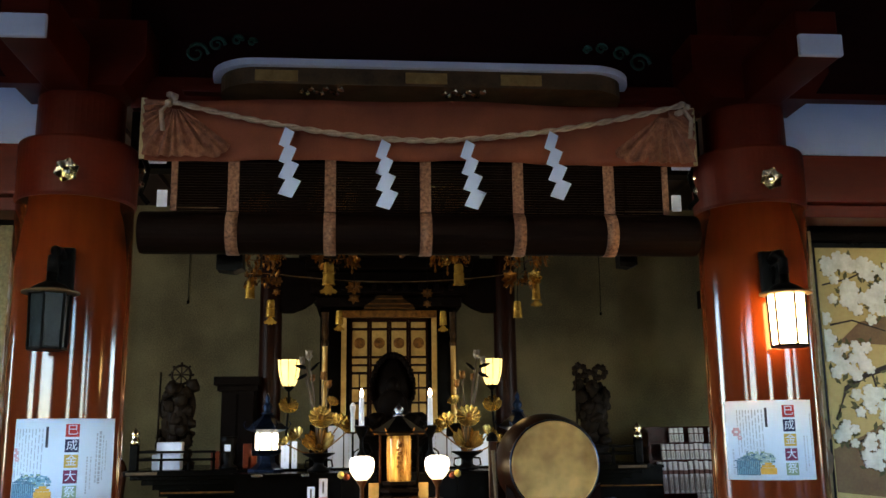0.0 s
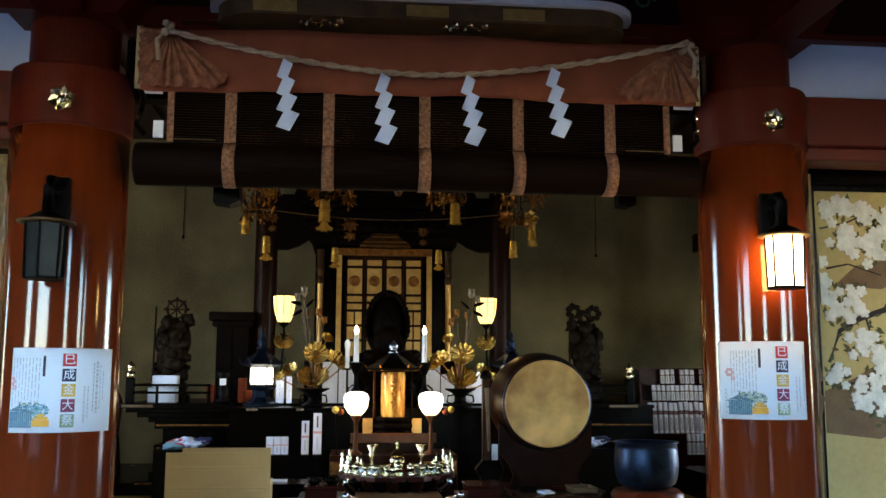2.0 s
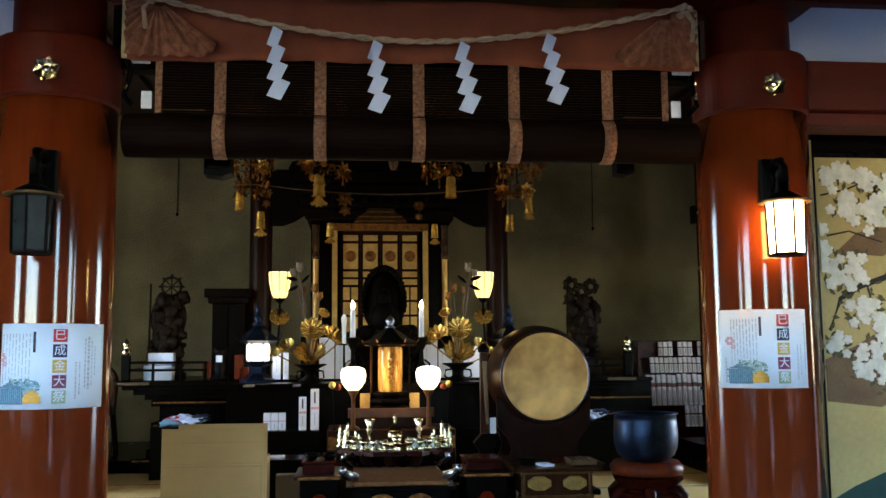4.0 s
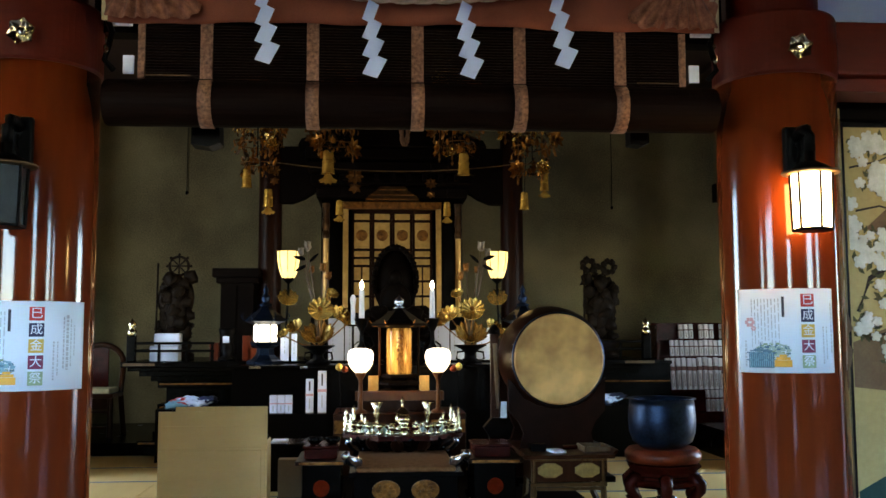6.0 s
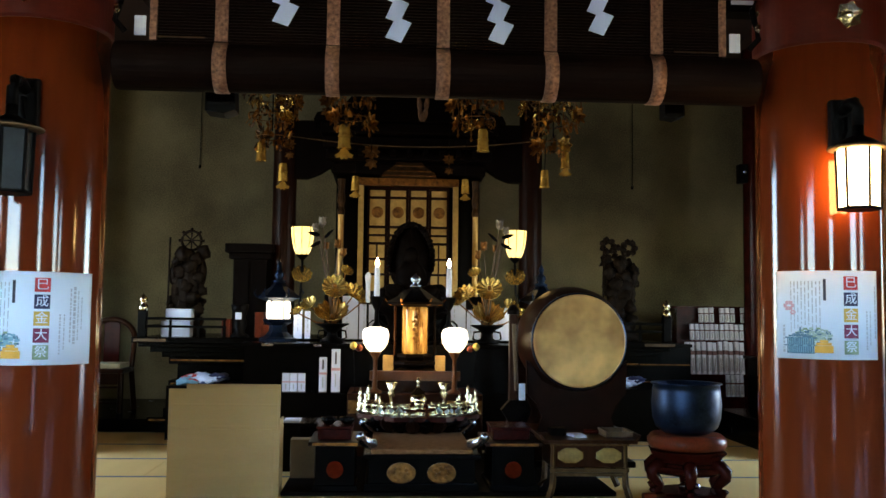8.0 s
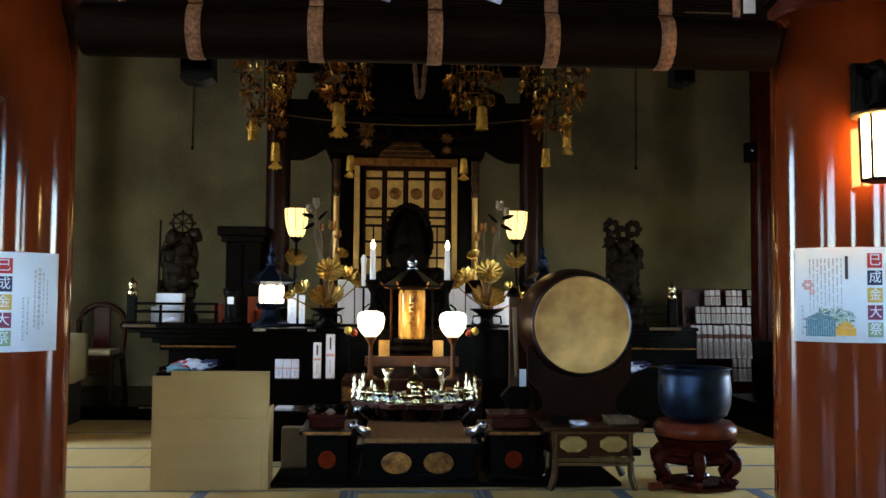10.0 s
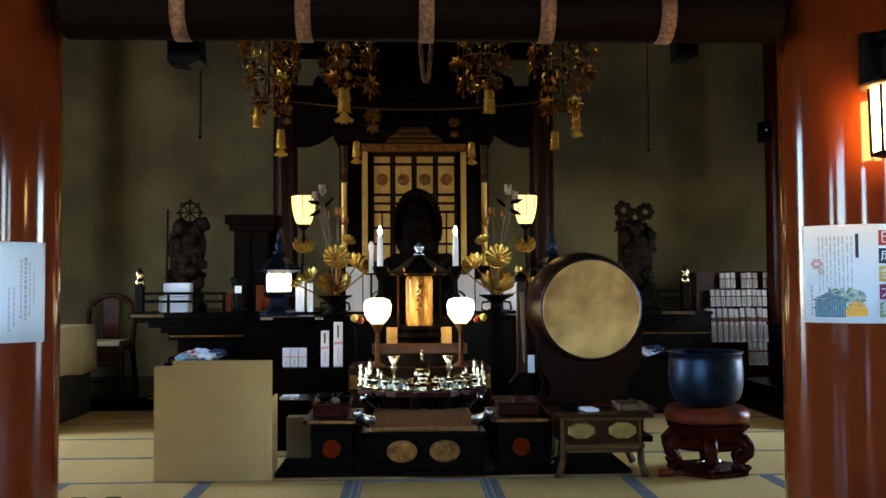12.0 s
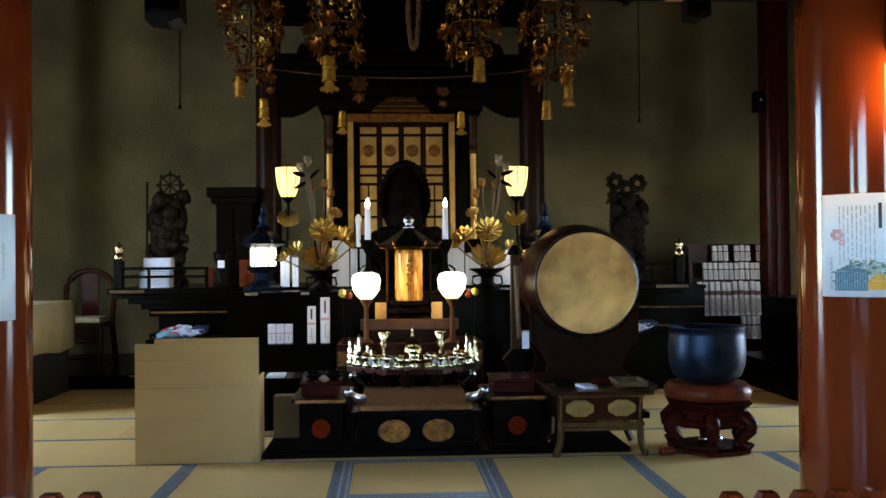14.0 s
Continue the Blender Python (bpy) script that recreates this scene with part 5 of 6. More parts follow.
def flower_vase(s):
    x = s * 0.82
    p = thing("gilt_lotus_vase", (x, 5.18, 1.021), "gilt metal lotus flowers in a black footed vase", "flower vase", "gilt lotus vases")
    part("vase", lt([(0.12, 0.0), (0.13, 0.02), (0.06, 0.06), (0.05, 0.10), (0.10, 0.15), (0.18, 0.19), (0.175, 0.20), (0.08, 0.18)], 28), IRON, p, smooth=True)
    for k in (-1, 1):
        part("vase_handle", tube(B(), [(k * 0.06, 0, 0.13), (k * 0.14, 0, 0.12), (k * 0.15, 0, 0.05), (k * 0.10, 0, 0.03)], 0.012, 6), IRON, p, smooth=True)
    for dx, dz, r, f, dep in ((0.0, 0.25, 0.175, (s * 0.05, -0.62, 0.8), 0.65), (0.02, 0.57, 0.135, (-s * 0.15, -1, 0.5), 0.3)):
        part("lotus_flower", fan(B(), (dx, -0.03, dz), r, f, dep, 14), LEAFGOLD, p, "fluted round gilt lotus flower", smooth=True)
        part("flower_heart", blob(B(), (dx, -0.05, dz + 0.02), (0.028, 0.028, 0.03), 0.4, 2, dz), OLDGOLD, p, smooth=True)
        part("flower_stalk", tube(B(), [(0, 0, 0.17), (dx * 0.5, 0, dz * 0.6), (dx, -0.02, dz)], 0.009, 6), OLDGOLD, p)
    for k, (ex, ez, r) in enumerate(((-s * 0.22, 0.50, 0.20), (-s * 0.30, 0.42, 0.16), (s * 0.24, 0.38, 0.16), (s * 0.36, 0.30, 0.12), (-s * 0.13, 0.74, 0.12))):
        part("leaf_stalk", tube(B(), [(0, 0, 0.18), (ex * 0.5, 0, ez * 0.7), (ex, 0, ez)], 0.008, 6), OLDGOLD, p)
        bm = B()
        face = (-s * 0.45 if ex * s < 0 else s * 0.5, -0.7, 0.75 + 0.15 * (k % 2))
        if k in (0, 2, 4):
            fan(bm, (ex, 0, ez), r * 0.60, face, 0.5, 11)
        else:
            lotus(bm, (ex, 0, ez), 6, r * 0.8, r * 0.65, 0.35, face, 0.4, k)
        part("gilt_leaf", bm, LEAFGOLD, p, "curled gilt lotus leaf", smooth=True)
    for ex, ez, b in ((s * 0.13, 1.25, 0.065), (s * 0.20, 1.19, 0.055), (-s * 0.04, 1.02, 0.06), (-s * 0.10, 0.93, 0.055), (s * 0.08, 1.00, 0.05)):
        part("bud_stem", tube(B(), [(0, 0, 0.2), (ex * 0.35, 0, ez * 0.55), (ex, 0.02, ez)], 0.009, 6, 0.006), PALEWOOD, p)
        bm = B()
        blob(bm, (ex, 0.02, ez + 0.015), (b * 0.6, b * 0.55, b * 0.75), 0.7, 2, ex * 9)
        for i in range(5):
            a = i * 1.256
            petal(bm, (ex, 0.02, ez - 0.01), (math.cos(a) * 0.6, math.sin(a) * 0.6, 0.9), (-math.sin(a), math.cos(a), 0), b * 1.5, b, 0.3, 0.003)
        part("bud", bm, OLDGOLD if ez < 1.1 else PALEBLOOM, p, smooth=True)
    for ex, ez, dx, dz in ((0.15, 1.13, 0.12, 0.03), (0.14, 1.06, 0.11, -0.05), (0.10, 1.10, -0.07, 0.06)):
        bm = B()
        petal(bm, (s * ex, -0.02, ez), (s * dx, 0, dz), (0, 0.35, 1), 0.13, 0.05, 0.3, 0.004)
        part("dark_frond", bm, IRON, p, "dark curled metal frond")
        part("frond_stem", tube(B(), [(0.0, 0, 0.2), (s * ex * 0.45, 0, ez * 0.6), (s * ex, -0.02, ez)], 0.006, 6), PALEWOOD, p)
    return p


flower_vase(-1)
flower_vase(1)
for x in (-0.355, 0.39):
    p = thing("altar_candle", (x, 4.9, 1.021), "lit white candle on a black turned candlestick", "candle", "altar candles")
    part("candlestick", lt([(0.09, 0.0), (0.09, 0.02), (0.03, 0.05), (0.025, 0.12), (0.055, 0.17), (0.025, 0.22), (0.02, 0.34), (0.05, 0.40), (0.075, 0.47), (0.08, 0.48), (0.03, 0.485)], 20), IRON, p, smooth=True)
    for k in (-1, 1):
        part("curled_arm", tube(B(), [(k * 0.03, 0, 0.05), (k * 0.09, 0, 0.10), (k * 0.085, 0, 0.2), (k * 0.03, 0, 0.24)], 0.012, 6), IRON, p, smooth=True)
    part("wax", lt([(0.030, 0.485), (0.027, 0.77), (0.02, 0.79)], 16), WAX, p, "white wax", smooth=False)
    part("flame", lt([(0.007, 0.79), (0.024, 0.815), (0.02, 0.845), (0.003, 0.885)], 10), FLAME, p, "glowing flame-shaped bulb", smooth=True)
p = thing("altar_candle", (-0.45, 5.1, 1.021), "thin pale unlit candle on a small stand", "candle", "altar candles")
part("candlestick", lt([(0.05, 0.0), (0.05, 0.01), (0.012, 0.03), (0.012, 0.40), (0.03, 0.42)], 14), IRON, p)
part("wax", lt([(0.022, 0.42), (0.024, 0.62), (0.03, 0.66), (0.034, 0.70), (0.012, 0.74)], 14), WAX, p)

# small clutter on the altar
cl = thing("incense_burner", (-1.86, 5.65, 1.046), "small black vase with a white label on the altar", "vase")
part("body", lt([(0.10, 0), (0.10, 0.03), (0.05, 0.06), (0.08, 0.14), (0.06, 0.22), (0.09, 0.30), (0.10, 0.36), (0.08, 0.365)], 18), IRON, cl, smooth=True)
part("label_card", bx(-0.035, 0.035, -0.105, -0.095, 0.2, 0.275, 0.003), PAPER, cl)
for x, z in ((-2.05, 0.2), (-1.68, 0.28), (-1.62, 0.14)):
    solid("red_box", bx(x - 0.05, x + 0.05, 5.9, 6.0, 1.046, 1.046 + z, 0.006), REDCUSH, "small dark red wooden box on the altar", "box", "red boxes")
for x, s in ((-2.22, 1), (2.25, -1)):
    p = thing("cloth_bundle", (x, 5.3, 0.556), "bright blue, red and white cloth bundle on the altar step", "cloth bundle", "cloth bundles")
    for i, m in enumerate((PRINTS["teal"], PRINTS["red"], PAPER, BLUEINK, PAPER, PRINTS["navy"])):
        part("cloth_fold", blob(B(), (-0.10 + 0.06 * i, 0.0 + 0.02 * (i % 2), 0.045 + 0.02 * (i % 3)), (0.10, 0.06, 0.04), 1.1, 3, i + 3), m, p, smooth=True)
# low black steps under the bundles
for x in (-2.22, 2.25):
    solid("altar_step", bx(x - 0.30, x + 0.42, 5.15, 5.52, 0.0, 0.555, 0.006), BLACK, "low black lacquered step before the altar", "step", "altar steps")

# ---- statues ----
def statue(x, seed, wheel):
    bm = B()
    lathe(bm, [(0.22, 0.0), (0.23, 0.06), (0.17, 0.10), (0.20, 0.16), (0.18, 0.22)], 10)
    for i in range(26):
        a, z = seed + i * 2.4, 0.25 + 0.028 * i
        r = 0.11 + 0.03 * math.sin(i * 1.3)
        blob(bm, (r * 1.25 * math.cos(a), r * 0.8 * math.sin(a), z), (0.075, 0.06, 0.075), 0.9, 2, i + seed)
    blob(bm, (0, 0, 0.55), (0.17, 0.13, 0.36), 0.5, 2, seed)
    blob(bm, (0, -0.02, 0.93), (0.085, 0.085, 0.10), 0.2, 2, seed)
    blob(bm, (-0.17, 0, 0.72), (0.05, 0.06, 0.16), 0.5, 2, seed)
    blob(bm, (0.17, 0, 0.75), (0.05, 0.06, 0.15), 0.5, 2, seed + 1)
    tube(bm, [(-0.22, -0.05, 0.2), (-0.21, -0.05, 1.15)], 0.012)
    if wheel:
        ring = [(0.02 + 0.115 * math.cos(k * 0.3142), 0.03, 1.12 + 0.115 * math.sin(k * 0.3142)) for k in range(21)]
        tube(bm, ring, 0.017, 6)
        for k in range(8):
            a = k * math.pi / 4
            tube(bm, [(0.02, 0.03, 1.12), (0.02 + 0.14 * math.cos(a), 0.03, 1.12 + 0.14 * math.sin(a))], 0.009, 5)
            blob(bm, (0.02 + 0.14 * math.cos(a), 0.03, 1.12 + 0.14 * math.sin(a)), (0.02, 0.012, 0.02), 0.2, 1)
        blob(bm, (0.17, 0.0, 0.98), (0.08, 0.05, 0.09), 0.6, 2, 9)
    else:
        for k, (cx, cz) in enumerate(((-0.14, 1.14), (0.12, 1.12), (0.0, 1.05))):
            for j in range(7):
                blob(bm, (cx + 0.07 * math.cos(j * 0.9), 0.02, cz + 0.07 * math.sin(j * 0.9)), (0.045, 0.03, 0.045), 0.5, 1, j + k)
    o = solid("statue", bm, STATUE, "dark aged wooden guardian statue standing on the altar", "statue", "guardian statues", smooth=True)
    o.matrix_world = pose(x, 6.45, 1.046)
    return o


statue(-2.60, 1, True)
statue(2.58, 6, False)
bm = B()
lathe(bm, [(0.34, 0.0), (0.36, 0.08), (0.26, 0.16), (0.30, 0.26), (0.42, 0.34), (0.40, 0.42), (0.2, 0.46)], 14)
for i in range(22):
    a = i * 2.4
    blob(bm, (0.3 * math.cos(a), 0.2 * math.sin(a), 0.30 + 0.012 * i), (0.12, 0.09, 0.09), 0.5, 2, i)
blob(bm, (0, 0, 0.68), (0.20, 0.14, 0.24), 0.2, 2, 2)
blob(bm, (0, -0.02, 0.96), (0.09, 0.09, 0.11), 0.1, 2, 3)
prism(bm, [(0.27 * math.cos(k * 0.2618) * (1.0 if math.sin(k * 0.2618) < 0.3 else 0.92), 0.92 + 0.42 * math.sin(k * 0.2618)) for k in range(24)], 0.12, 0.16)
for k in range(28):
    a = -0.3 + k * 3.74 / 27
    blob(bm, (0.255 * math.cos(a), 0.10, 0.93 + 0.41 * math.sin(a)), (0.04, 0.03, 0.045), 0.5, 1, k)
o = solid("seated_statue", bm, NEARBLACK, "dark seated temple statue with a tall flame halo", "statue", smooth=True)
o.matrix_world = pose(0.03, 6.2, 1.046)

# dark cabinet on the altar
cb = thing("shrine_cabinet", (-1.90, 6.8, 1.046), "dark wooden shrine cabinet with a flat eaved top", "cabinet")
part("body", bx(-0.2, 0.20, -0.2, 0.3, 0.0, 0.92, 0.006), NEARBLACK, cb)
part("cornice", bx(-0.25, 0.25, -0.25, 0.3, 0.921, 0.99, 0.01), NEARBLACK, cb)
part("eave", bx(-0.29, 0.28, -0.3, 0.3, 0.991, 1.1, 0.012), NEARBLACK, cb)
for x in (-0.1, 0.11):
    part("door", bx(x - 0.09, x + 0.09, -0.215, -0.201, 0.05, 0.88, 0.004), NEARBLACK, cb)

# ---- gilt shrine ----
zu = thing("gilt_shrine", (0.0, 6.8, 1.046), "black and gold shrine with four panelled gilt doors and dark roof", "shrine")
part("plinth", bx(-1.0, 1.0, -0.25, 1.0, 0.0, 0.5, 0.01), BLACK, zu)
part("back_body", bx(-0.9, 0.9, 0.1, 1.0, 0.501, 2.0, 0.01), BLACK, zu)
for s in (-1, 1):
    part("gilt_post", bx(s * 0.585 - 0.032, s * 0.585 + 0.032, -0.10, -0.02, 0.501, 1.86, 0.004), GOLDLEAF, zu, "gilt frame post")
    part("black_post", bx(s * 0.70 - 0.055, s * 0.70 + 0.055, -0.06, 0.06, 0.501, 1.9, 0.004), BLACK, zu)
    part("outer_gilt_post", lt([(0.036, 0.501), (0.036, 1.48)], 14, (s * 0.825, -0.16, 0)), GOLDLEAF, zu, "round gilt post", smooth=False)
    part("carved_post_head", lt([(0.045, 1.48), (0.05, 1.52), (0.035, 1.58), (0.05, 1.66), (0.04, 1.76), (0.05, 1.92)], 12, (s * 0.825, -0.16, 0)), DARKGILT, zu)
part("gilt_lintel", bx(-0.62, 0.62, -0.105, -0.015, 1.862, 1.955, 0.006), OLDGOLD, zu)
for i in range(4):
    x = -0.3825 + 0.255 * i
    d = part("door", bx(x - 0.126, x + 0.126, -0.015, 0.02, 0.52, 1.855, 0.002), DRUMWOOD, zu, "dark framed door leaf with gilt panels")
    w = 0.095
    for z0, z1 in ((1.735, 1.81), (1.37, 1.70), (1.265, 1.335), (1.165, 1.235)):
        part("gilt_panel", bx(x - w, x + w, -0.024, -0.0155, z0, z1, 0.004), GOLDLEAF, d)
    for k in (-1, 1):
        for z0, z1 in ((0.97, 1.13), (0.78, 0.94), (0.56, 0.75)):
            part("gilt_panel", bx(x + k * 0.052 - 0.042, x + k * 0.052 + 0.042, -0.024, -0.0155, z0, z1, 0.004), GOLDLEAF, d)
    part("round_crest", lt([(0.072, 0), (0.072, 0.006), (0.06, 0.01), (0.05, 0.006), (0.03, 0.012)], 24, m=pose(x, -0.0245, 1.535, 90, 0, 0)), OLDGOLD, d, "round gilt crest")
# carved gable and dark roof
part("gable", prism(B(), [(-0.34, 1.96), (0.34, 1.96), (0.30, 2.02), (0.20, 2.08), (0.16, 2.14), (-0.16, 2.14), (-0.20, 2.08), (-0.30, 2.02)], -0.20, -0.12), DARKGILT, zu, "carved dark gilt gable")
for z, w in ((1.965, 0.33), (2.02, 0.27), (2.085, 0.17)):
    part("gable_edge", bx(-w, w, -0.215, -0.201, z, z + 0.014, 0.003), OLDGOLD, zu, "worn gilt gable edge")
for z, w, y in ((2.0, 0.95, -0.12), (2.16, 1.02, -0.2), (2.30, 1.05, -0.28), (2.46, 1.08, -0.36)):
    part("roof_tier", bx(-w, w, y, 1.0, z, z + 0.135, 0.02), NEARBLACK, zu)
part("roof", prism(B(), [(-1.16, 2.60), (1.16, 2.60), (1.12, 2.68), (0.8, 2.78), (0.62, 3.0), (0.5, 3.5), (-0.5, 3.5), (-0.62, 3.0), (-0.8, 2.78), (-1.12, 2.68)], -0.44, 1.0), NEARBLACK, zu)
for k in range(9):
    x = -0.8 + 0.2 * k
    part("roof_bracket", bx(x - 0.03, x + 0.03, -0.34, -0.1, 2.20, 2.28, 0.006), NEARBLACK, zu)
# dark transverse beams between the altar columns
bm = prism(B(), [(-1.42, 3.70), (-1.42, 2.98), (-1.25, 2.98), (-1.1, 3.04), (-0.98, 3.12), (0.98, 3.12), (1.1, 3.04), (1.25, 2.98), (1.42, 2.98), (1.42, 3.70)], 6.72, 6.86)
solid("shrine_lower_beam", bm, NEARBLACK, "dark cusped beam between the altar columns", "beam", kind="structure")
solid("shrine_upper_beam", bx(-1.42, 1.42, 6.70, 6.88, 4.05, 4.6, 0.01), NEARBLACK, "dark upper beam between the altar columns", "beam", kind="structure")

# ---- hanging gilt ornaments ----
def hanging_ornament(x, z, scale, seed, pend):
    p = thing("hanging_gilt_ornament", (x, 5.6, z), "hanging gilt filigree ornament with leaf pendants and tubes", "hanging ornament", "hanging gilt ornaments")
    rnd = random.Random(seed)
    part("chain", tube(B(), [(0, 0, 0), (0, 0, 4.75 - z)], 0.008, 6), IRON, p)
    for t, (zz, r, n) in enumerate(((0.66, 0.13, 20), (0.48, 0.17, 28), (0.30, 0.20, 34), (0.12, 0.19, 32), (-0.06, 0.15, 22))):
        part("ring", tube(B(), [(r * scale * math.cos(k * math.pi / 10), r * scale * math.sin(k * math.pi / 10), zz * scale) for k in range(21)], 0.006, 6), OLDGOLD, p)
        bm = B()
        for i in range(n):
            a = 2 * math.pi * i / n + rnd.uniform(-0.2, 0.2)
            rr = r * scale * rnd.uniform(0.7, 1.15)
            c = Vector((rr * math.cos(a), rr * math.sin(a), zz * scale + rnd.uniform(-0.07, 0.05)))
            L = rnd.uniform(0.035, 0.075) * scale
            d = Vector((math.cos(a) * rnd.uniform(0, 0.8), math.sin(a) * rnd.uniform(0, 0.8), -1 if rnd.random() < 0.65 else 0.8))
            petal(bm, c, d, (-math.sin(a), math.cos(a), rnd.uniform(-0.3, 0.3)), L, L * rnd.uniform(0.4, 0.75), 0.2, 0.004)
            if i % 2:
                blob(bm, c + Vector((0, 0, -L)), (0.011, 0.011, 0.015), 0, 1)
        part("leaf_tier", bm, GOLD if t == 2 else ORNGOLD, p, "tier of small gilt leaves")["kind"] = "stuff"
    for i in range(11):
        a = 2 * math.pi * i / 11 + seed
        r, zz = rnd.uniform(0.16, 0.27) * scale, rnd.uniform(-0.12, 0.6) * scale
        c = (r * math.cos(a), r * math.sin(a), zz)
        bm = B()
        f = (math.cos(a), min(-0.2, math.sin(a) - 0.5), 0.2)
        lotus(bm, c, 7, rnd.uniform(0.09, 0.145), 0.075, 0.2, f, 0.3, i)
        lotus(bm, c, 5, 0.065, 0.05, 0.8, f, 0.3, i + 1)
        part("gilt_rosette", bm, GOLD if i % 4 == 0 else ORNGOLD, p, "small gilt flower rosette")["kind"] = "stuff"
        part("bead_string", tube(B(), [c, (r * 0.9 * math.cos(a), r * 0.9 * math.sin(a), 0.75 * scale)], 0.004, 5), OLDGOLD, p)
        part("leaf_drop", lt([(0.004, -0.16), (0.018, -0.13), (0.006, -0.10), (0.012, -0.07), (0.004, -0.02)], 6, c), OLDGOLD, p)
    bm = B()
    for i in range(150):
        a, zz = rnd.uniform(0, 6.28), rnd.uniform(-0.16, 0.95) * scale
        rr = (0.10 + 0.13 * math.sin(math.pi * min(1, max(0, (zz / scale + 0.2) / 1.2)))) * scale * rnd.uniform(0.5, 1.2)
        L = rnd.uniform(0.04, 0.10)
        petal(bm, (rr * math.cos(a), rr * math.sin(a), zz), (rnd.uniform(-1, 1), rnd.uniform(-0.6, 0.6), rnd.uniform(-1, 1)), (rnd.uniform(-1, 1), 0.3, rnd.uniform(-1, 1)), L, L * 0.5, 0.3, 0.004)
    part("dark_filigree", bm, DARKGILT, p, "dark filigree")["kind"] = "stuff"
    for dx, dy, dz, k, fanned in pend:
        t = part("tube_pendant", lt([(q * k, z * k) for q, z in ((0.012, 0.225), (0.042, 0.222), (0.050, 0.205), (0.052, 0.13), (0.059, 0.125), (0.059, 0.108), (0.054, 0.103), (0.060, 0.014), (0.066, 0.008), (0.066, 0.0))], 20, (dx, dy, dz)), PENDANT, p, "gilt tube pendant", smooth=False)
        part("pendant_cord", tube(B(), [(dx, dy, dz + 0.2 * k), (dx * 0.8, dy, 0.05)], 0.004, 5), IRON, t)
        if fanned:
            bm = prism(B(), [(dx + u * 1.15 * k, dz - 0.012 + v * 1.25 * k) for u, v in ((0, 0.012), (0.028, 0.0), (0.04, -0.022), (0.075, -0.04), (0.06, -0.062), (0.034, -0.055), (0.02, -0.075), (0, -0.06), (-0.02, -0.075), (-0.034, -0.055), (-0.06, -0.062), (-0.075, -0.04), (-0.04, -0.022), (-0.028, 0.0))], dy - 0.006, dy + 0.006)
            part("pendant_fan", bm, PENDANT, t, "gilt scalloped plate")
    return p


hanging_ornament(-1.55, 3.34, 1.25, 3, ((-0.11, -0.05, -0.352, 0.95, False), (0.132, -0.05, -0.571, 0.9, True)))
hanging_ornament(-0.68, 3.58, 1.25, 5, ((-0.07, -0.06, -0.433, 1.21, True), (0.06, -0.05, -0.90, 0.75, True)))
hanging_ornament(0.74, 3.60, 1.25, 8, ((0.055, -0.06, -0.449, 1.12, False), (-0.14, -0.05, -0.93, 0.75, True)))
hanging_ornament(1.60, 3.34, 1.25, 13, ((0.128, -0.05, -0.364, 0.87, True), (-0.106, -0.05, -0.582, 0.89, False)))
for x, z, r in ((-1.83, 3.95, 0.09), (1.80, 3.95, 0.09), (-0.95, 3.70, 0.10), (-0.45, 3.13, 0.10), (0.42, 3.06, 0.07), (-1.36, 3.2, 0.07)):
    p = thing("hanging_gilt_flower", (x, 5.6, z), "small hanging gilt flower ornament on a chain", "hanging ornament", "hanging gilt flowers")
    part("chain", tube(B(), [(0, 0, 0), (0, 0, 4.75 - z)], 0.005, 5), IRON, p)
    bm = B()
    lotus(bm, (0, 0, 0), 8, r, r * 0.6, -0.2, (0, -1, 0.4), 0.3)
    lotus(bm, (0, 0, -0.12), 6, r * 0.8, r * 0.5, -0.6, (0, -1, 0.4), 0.3, 0.4)
    part("gilt_petals", bm, OLDGOLD, p)
sw = thing("gold_swag", (0, 5.62, 3.2), "thin gold cord swag between the hanging ornaments", "cord")
part("cord", tube(B(), [(-1.42 + 2.84 * i / 30, 0, 0.10 * (abs(i - 15) / 15) ** 2) for i in range(31)], 0.0065, 8), PALEWOOD, sw, smooth=True)
br = thing("bell_rope", (0.12, 5.6, 3.5), "looped pale braided rope hanging before the shrine", "rope")
for k in range(2):
    pts = []
    for i in range(61):
        f = i / 30 - 1
        pts.append((0.055 * math.copysign(min(1, abs(f) * 3.2) ** 0.6, f) + 0.012 * math.sin(i * 1.1 + k * math.pi), 0.012 * math.cos(i * 1.1 + k * math.pi), 1.24 * max(0.0, abs(f) - 0.04)))
    part("braid", tube(B(), pts, 0.019, 7), DARKROPE, br, smooth=True)

# ---- speakers ----
for x, z, k in ((-1.135, 2.445, 0.9), (1.262, 2.455, 0.64)):
    p = thing("loudspeaker", (x, 0.16, z), "small black loudspeaker hanging from the lintel", "loudspeaker", "loudspeakers")
    part("cabinet", prism(B(), [(-0.085 * k, -0.09 * k), (0.02 * k, -0.105 * k), (0.085 * k, -0.08 * k), (0.075 * k, 0.12), (-0.085 * k, 0.12)], -0.08 * k, 0.08 * k), IRON, p)
    part("grille", bx(-0.07 * k, 0.065 * k, -0.09 * k, -0.081 * k, -0.06 * k, 0.11, 0.004), BLACK, p)
    part("bracket", tube(B(), [(0, -0.04, 0.12), (0, -0.04, 0.55)], 0.012, 6), IRON, p)

